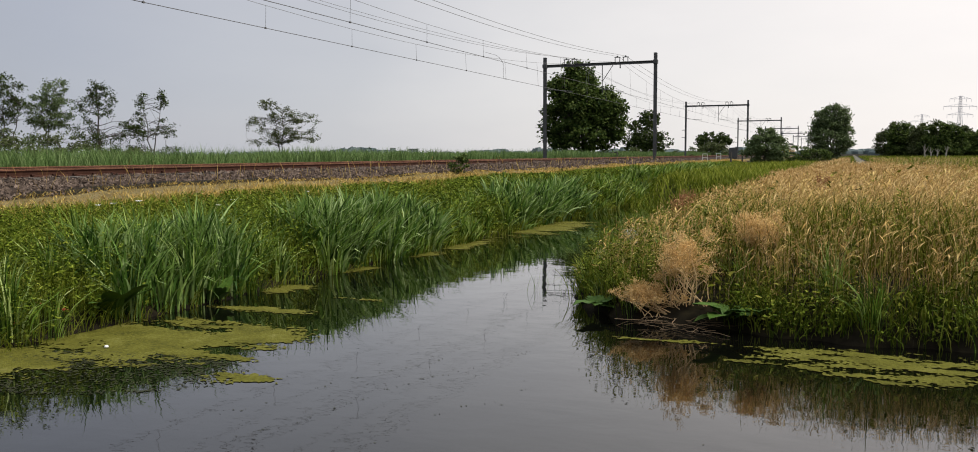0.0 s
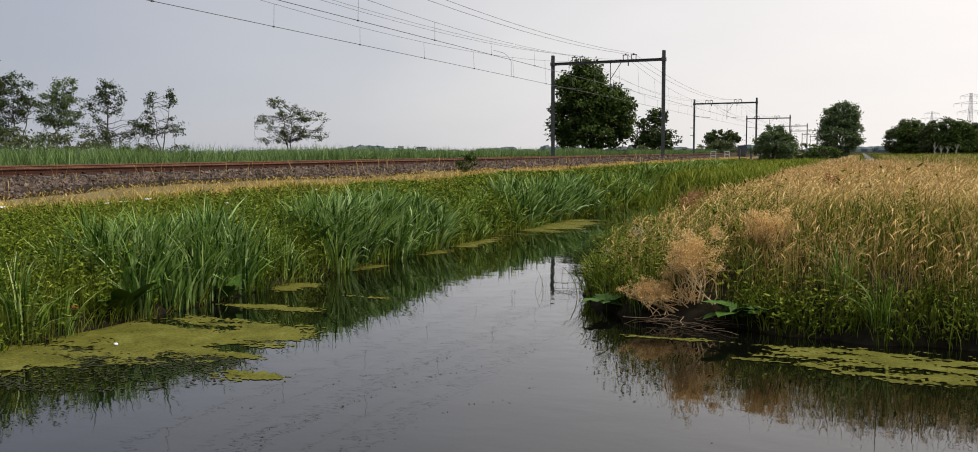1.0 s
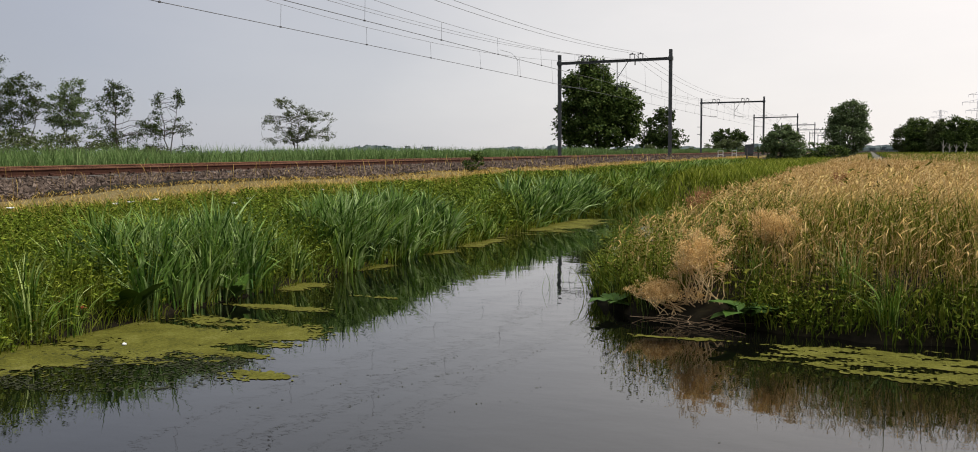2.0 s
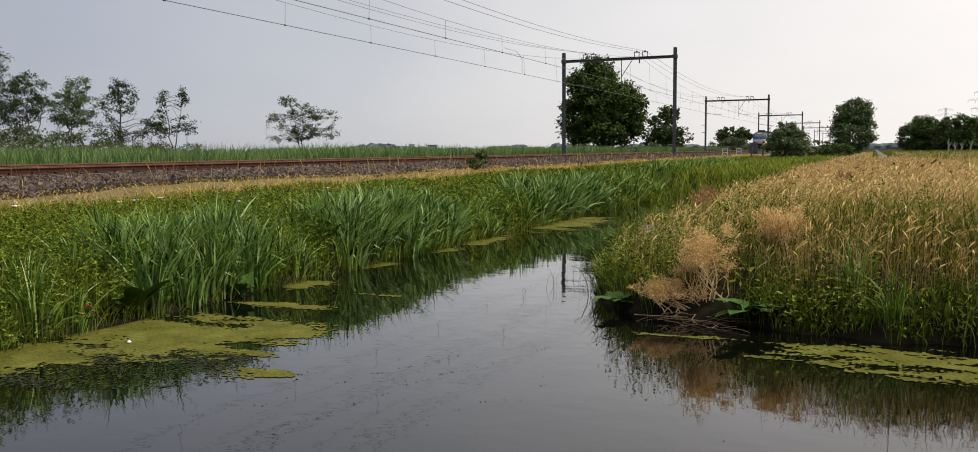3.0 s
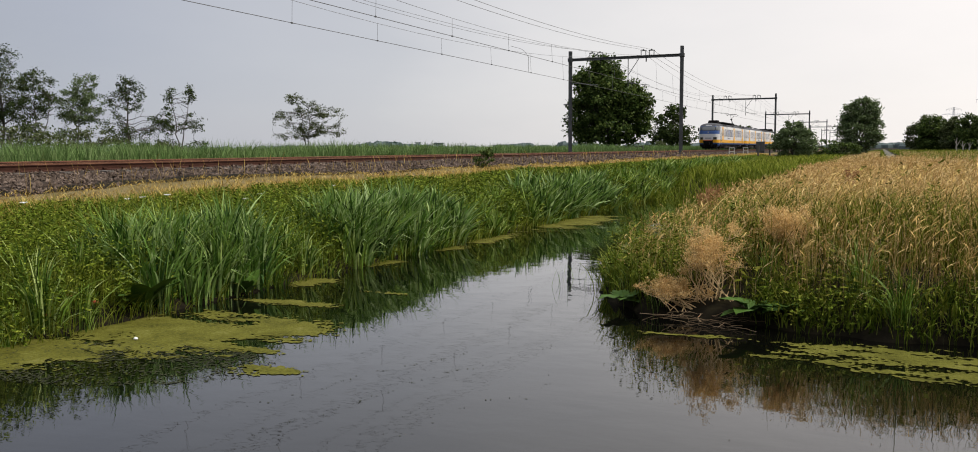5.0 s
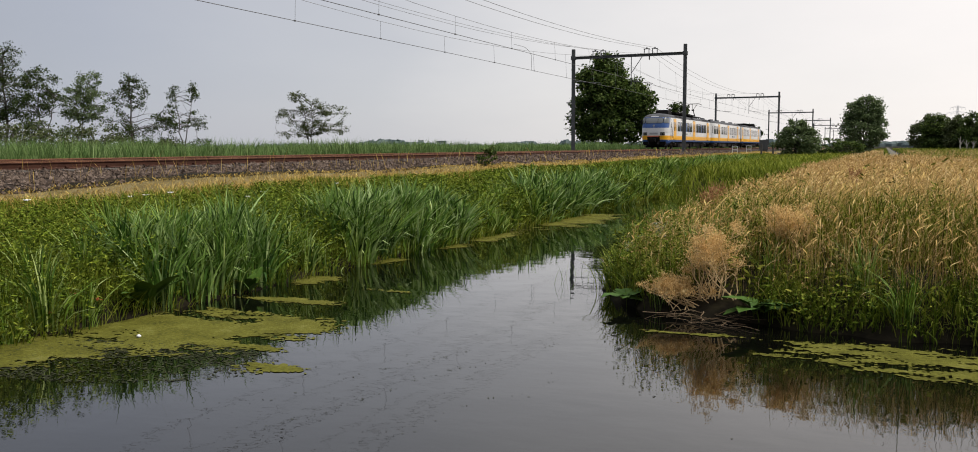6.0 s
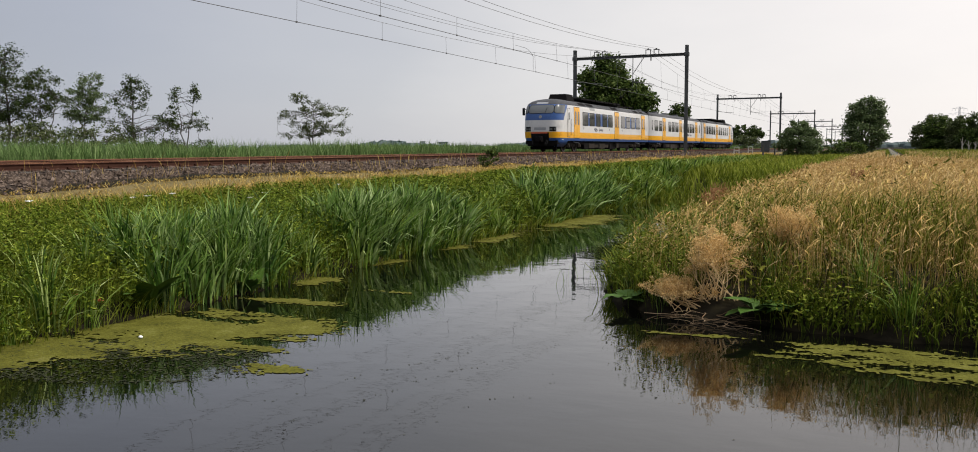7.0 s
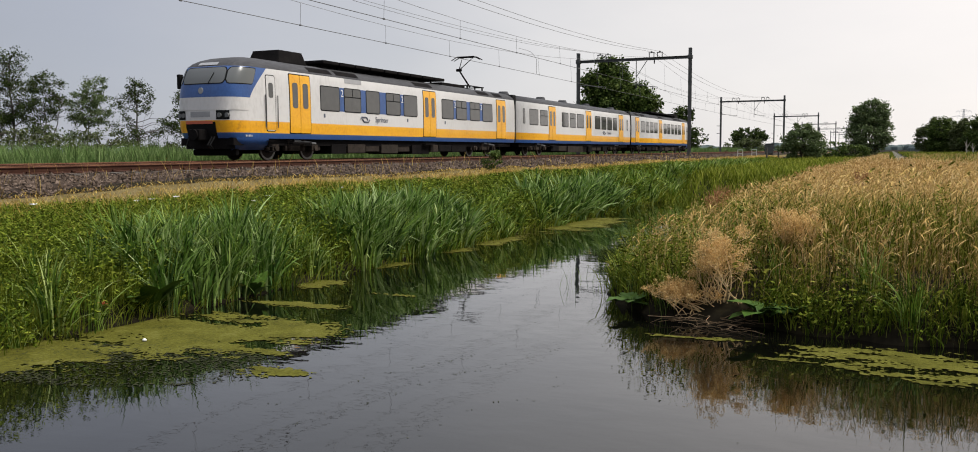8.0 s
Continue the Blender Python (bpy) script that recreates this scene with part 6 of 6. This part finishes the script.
def add_writing(car, text, y, z, size, mat, name):
    cu = bpy.data.curves.new(name, "FONT")
    cu.body, cu.size, cu.extrude = text, size, .002
    tmp = bpy.data.objects.new(name, cu)
    scene.collection.objects.link(tmp)
    dg = bpy.context.evaluated_depsgraph_get()
    me = bpy.data.meshes.new_from_object(tmp.evaluated_get(dg))
    bpy.data.objects.remove(tmp)
    me.materials.clear()
    me.materials.append(mat)
    ob = new(name, me)
    ob.parent = car
    ob.matrix_basis = Matrix.Translation((1.432, y, z)) @ Euler((radians(90), 0, radians(90))).to_matrix().to_4x4()


def add_mark(car, y, z):
    """A plain two-arrow shape beside the word."""
    bm = bmesh.new()
    for s in (1, -1):
        for a, b, c, d in ((-.28, .10 * s, .10, .10 * s), (.10, .10 * s, .22, -.02 * s), (-.28, .10 * s, -.36, .0)):
            add_rod(bm, (1.434, y + a * s, z + b), (1.434, y + c * s, z + d), .028, sides=6)
    part("painted_mark", bm, M_LETTER, car, "dark blue double-arrow shape")


def add_pantograph(car, y):
    bm = bmesh.new()
    for x in (-.55, .55):
        add_rod(bm, (x, y - .2, 3.98), (x, y + 2.2, 3.98), .035)
        for d in (0, 1.0, 2.0):
            add_rod(bm, (x, y + d, 3.75), (x, y + d, 3.98), .05)
    for d in (0, 2.0):
        add_rod(bm, (-.55, y + d, 3.98), (.55, y + d, 3.98), .03)
    p = part("pantograph", bm, M_UNDER, car, "black pantograph with a bent single arm raised to the wire")
    bm = add_rod(bmesh.new(), (0, y + 1.5, 4.0), (0, y + .1, 4.85), .05, .04)
    add_rod(bm, (.12, y + 1.2, 4.0), (.05, y + .15, 4.8), .02)
    part("lower_arm", bm, M_UNDER, p)
    bm = add_rod(bmesh.new(), (0, y + .1, 4.85), (-.3, y + 1.1, 5.55), .03, .02)
    add_rod(bm, (0, y + .1, 4.85), (.3, y + 1.1, 5.55), .03, .02)
    add_rod(bm, (-.15, y + .1, 4.85), (.15, y + .1, 4.85), .08)
    part("upper_arm", bm, M_UNDER, p)
    bm = bmesh.new()
    for d in (.95, 1.3):
        add_rod(bm, (-.55, y + d, 5.68), (.55, y + d, 5.68), .035)
        for sx in (-1, 1):
            add_rod(bm, (sx * .55, y + d, 5.68), (sx * .9, y + d, 5.5), .025)
    add_rod(bm, (-.3, y + .95, 5.62), (-.3, y + 1.3, 5.62), .02)
    add_rod(bm, (.3, y + .95, 5.62), (.3, y + 1.3, 5.62), .02)
    part("collector_head", bm, M_UNDER, p)


def build_train():
    train = empty("train", pose(FAR_TRACK, 24.33, RAIL_Z), "three-car electric train, white and yellow with blue nose", "train")
    L = CAR - .35

    def car(kind, m):
        me = car_shell(kind == "cab", L)
        ob = new("car_body", me)
        ob.parent, ob.matrix_basis = train, m
        return ob
    lead = car("cab", pose(0, 0, 0))
    mid = car("mid", pose(0, CAR + .2, 0))
    tail = car("cab", pose(0, 3 * CAR - .1, 0, 0, 0, 180))
    tagged(lead, "leading car with raked blue nose"), tagged(mid, "middle car without a cab"), tagged(tail, "rear car with a cab at its end")
    for c in (lead, tail):
        add_cab(c)
        for y in (4.25, 14.9, 23.8):
            add_door(c, y)
        for k, (a, b) in enumerate(((5.58, 6.97), (7.29, 8.6), (9.0, 10.15), (10.69, 12.0), (12.29, 13.62), (16.19, 17.55), (17.84, 19.13), (19.52, 20.82), (21.15, 22.53))):
            add_window(c, a, b, hopper=k in (1, 3, 6, 7))
        for a, b in ((5.65, 13.55), (16.25, 22.45)) if c is lead else ():
            for m in (False, True):
                part("blue_window_band", both(side_plate(a, b, 1.97, 2.95, .0005, .0012, .05), m), M_BLUE, c)
        for y in (7.03, 12.05, 17.58, 20.86) if c is lead else ():
            add_writing(c, "2", y, 2.58, .42, M_WHITELETTER, "class_number")
        add_mark(c, 8.9, 1.69)
        add_writing(c, "Sprinter", 9.75, 1.6, .34, M_LETTER, "lettering")
        for y in (5.8, 12.6, 16.5):
            part("small_sign", side_plate(y, y + .12, 1.68, 1.84, .002, .003, .02), M_LETTER, c, "small dark pictogram plate")
        for y0, y1 in ((5.0, 6.6), (6.9, 8.6), (13.6, 15.4), (20.8, 22.3), (23.0, 24.2)):
            roof_hatch(c, y0, y1)
        part("side_grille", side_plate(7.4, 8.7, 3.16, 3.36, .002, .006, .02), M_GREYPANEL, c)
        add_bogie(c, 4.2), add_bogie(c, 21.9)
        add_underside(c, [(6.6, 19.6)], 3)
        bm = bmesh.new()
        for x in (-.55, .55):
            for k in range(9):
                add_box(bm, x - .5, x + .5, 6.4 + 1.22 * k, 7.5 + 1.22 * k, 3.92, 4.06, .03)
                add_rod(bm, (x, 6.9 + 1.22 * k, 3.7), (x, 6.9 + 1.22 * k, 3.95), .05)
        part("roof_resistor", bm, M_UNDER, c, "row of black resistor boxes on the roof")
    add_pantograph(lead, 21.0)
    bm = box(-.6, .6, 17.8, 20.6, 3.8, 3.95, .03)
    part("roof_conduit", bm, M_UNDER, lead)
    for y in (6.1, 14.05, 22.95):
        add_door(mid, y)
    for k, (a, b) in enumerate(((1.9, 3.45), (3.8, 5.2), (8.0, 9.4), (9.7, 11.0), (11.3, 12.9), (15.6, 17.0), (17.3, 18.6), (18.9, 20.2), (20.5, 21.7))):
        add_window(mid, a, b, hopper=k in (1, 3, 6, 7))
    add_window(mid, .8, 1.15, 2.0, 2.95)
    add_window(mid, 24.7, 25.05, 2.0, 2.95)
    add_mark(mid, 18.0, 1.69)
    add_writing(mid, "Sprinter", 18.9, 1.6, .34, M_LETTER, "lettering")
    add_bogie(mid, 3.9), add_bogie(mid, 21.9)
    add_underside(mid, [(6.2, 19.6)], 5)
    for y in (1.0, 7.5, 12.0, 17.5, 24.4):
        part("roof_vent", add_rod(bmesh.new(), (0, y, 3.8), (0, y, 4.02), .38, .28, 14), M_ROOF, mid)
    for y in (CAR, 2 * CAR + .05):
        part("gangway", box(-1.28, 1.28, y - .36, y + .22, .85, 3.72, .08), M_RUBBER, train, "black folded gangway between cars")
    return train


def motions():
    # 34.2 m/s towards the eye
    walk(train, [(t, pose(FAR_TRACK, 24.33 + 34.2 * (8 - t), RAIL_Z)) for t in (0, 1, 2, 3, 4, 5, 6, 7, 8)])


build_ground()
build_ballast()
build_track(NEAR_TRACK, "rusty railway track on concrete sleepers beside the ditch")
build_track(FAR_TRACK, "rusty railway track on concrete sleepers that carries the train")
build_portal()
build_wires()
build_trees()
build_distance()
build_banks()
build_duckweed()
build_floating()
build_plants()
build_line_side()
build_far_things()
train = build_train()
motions()
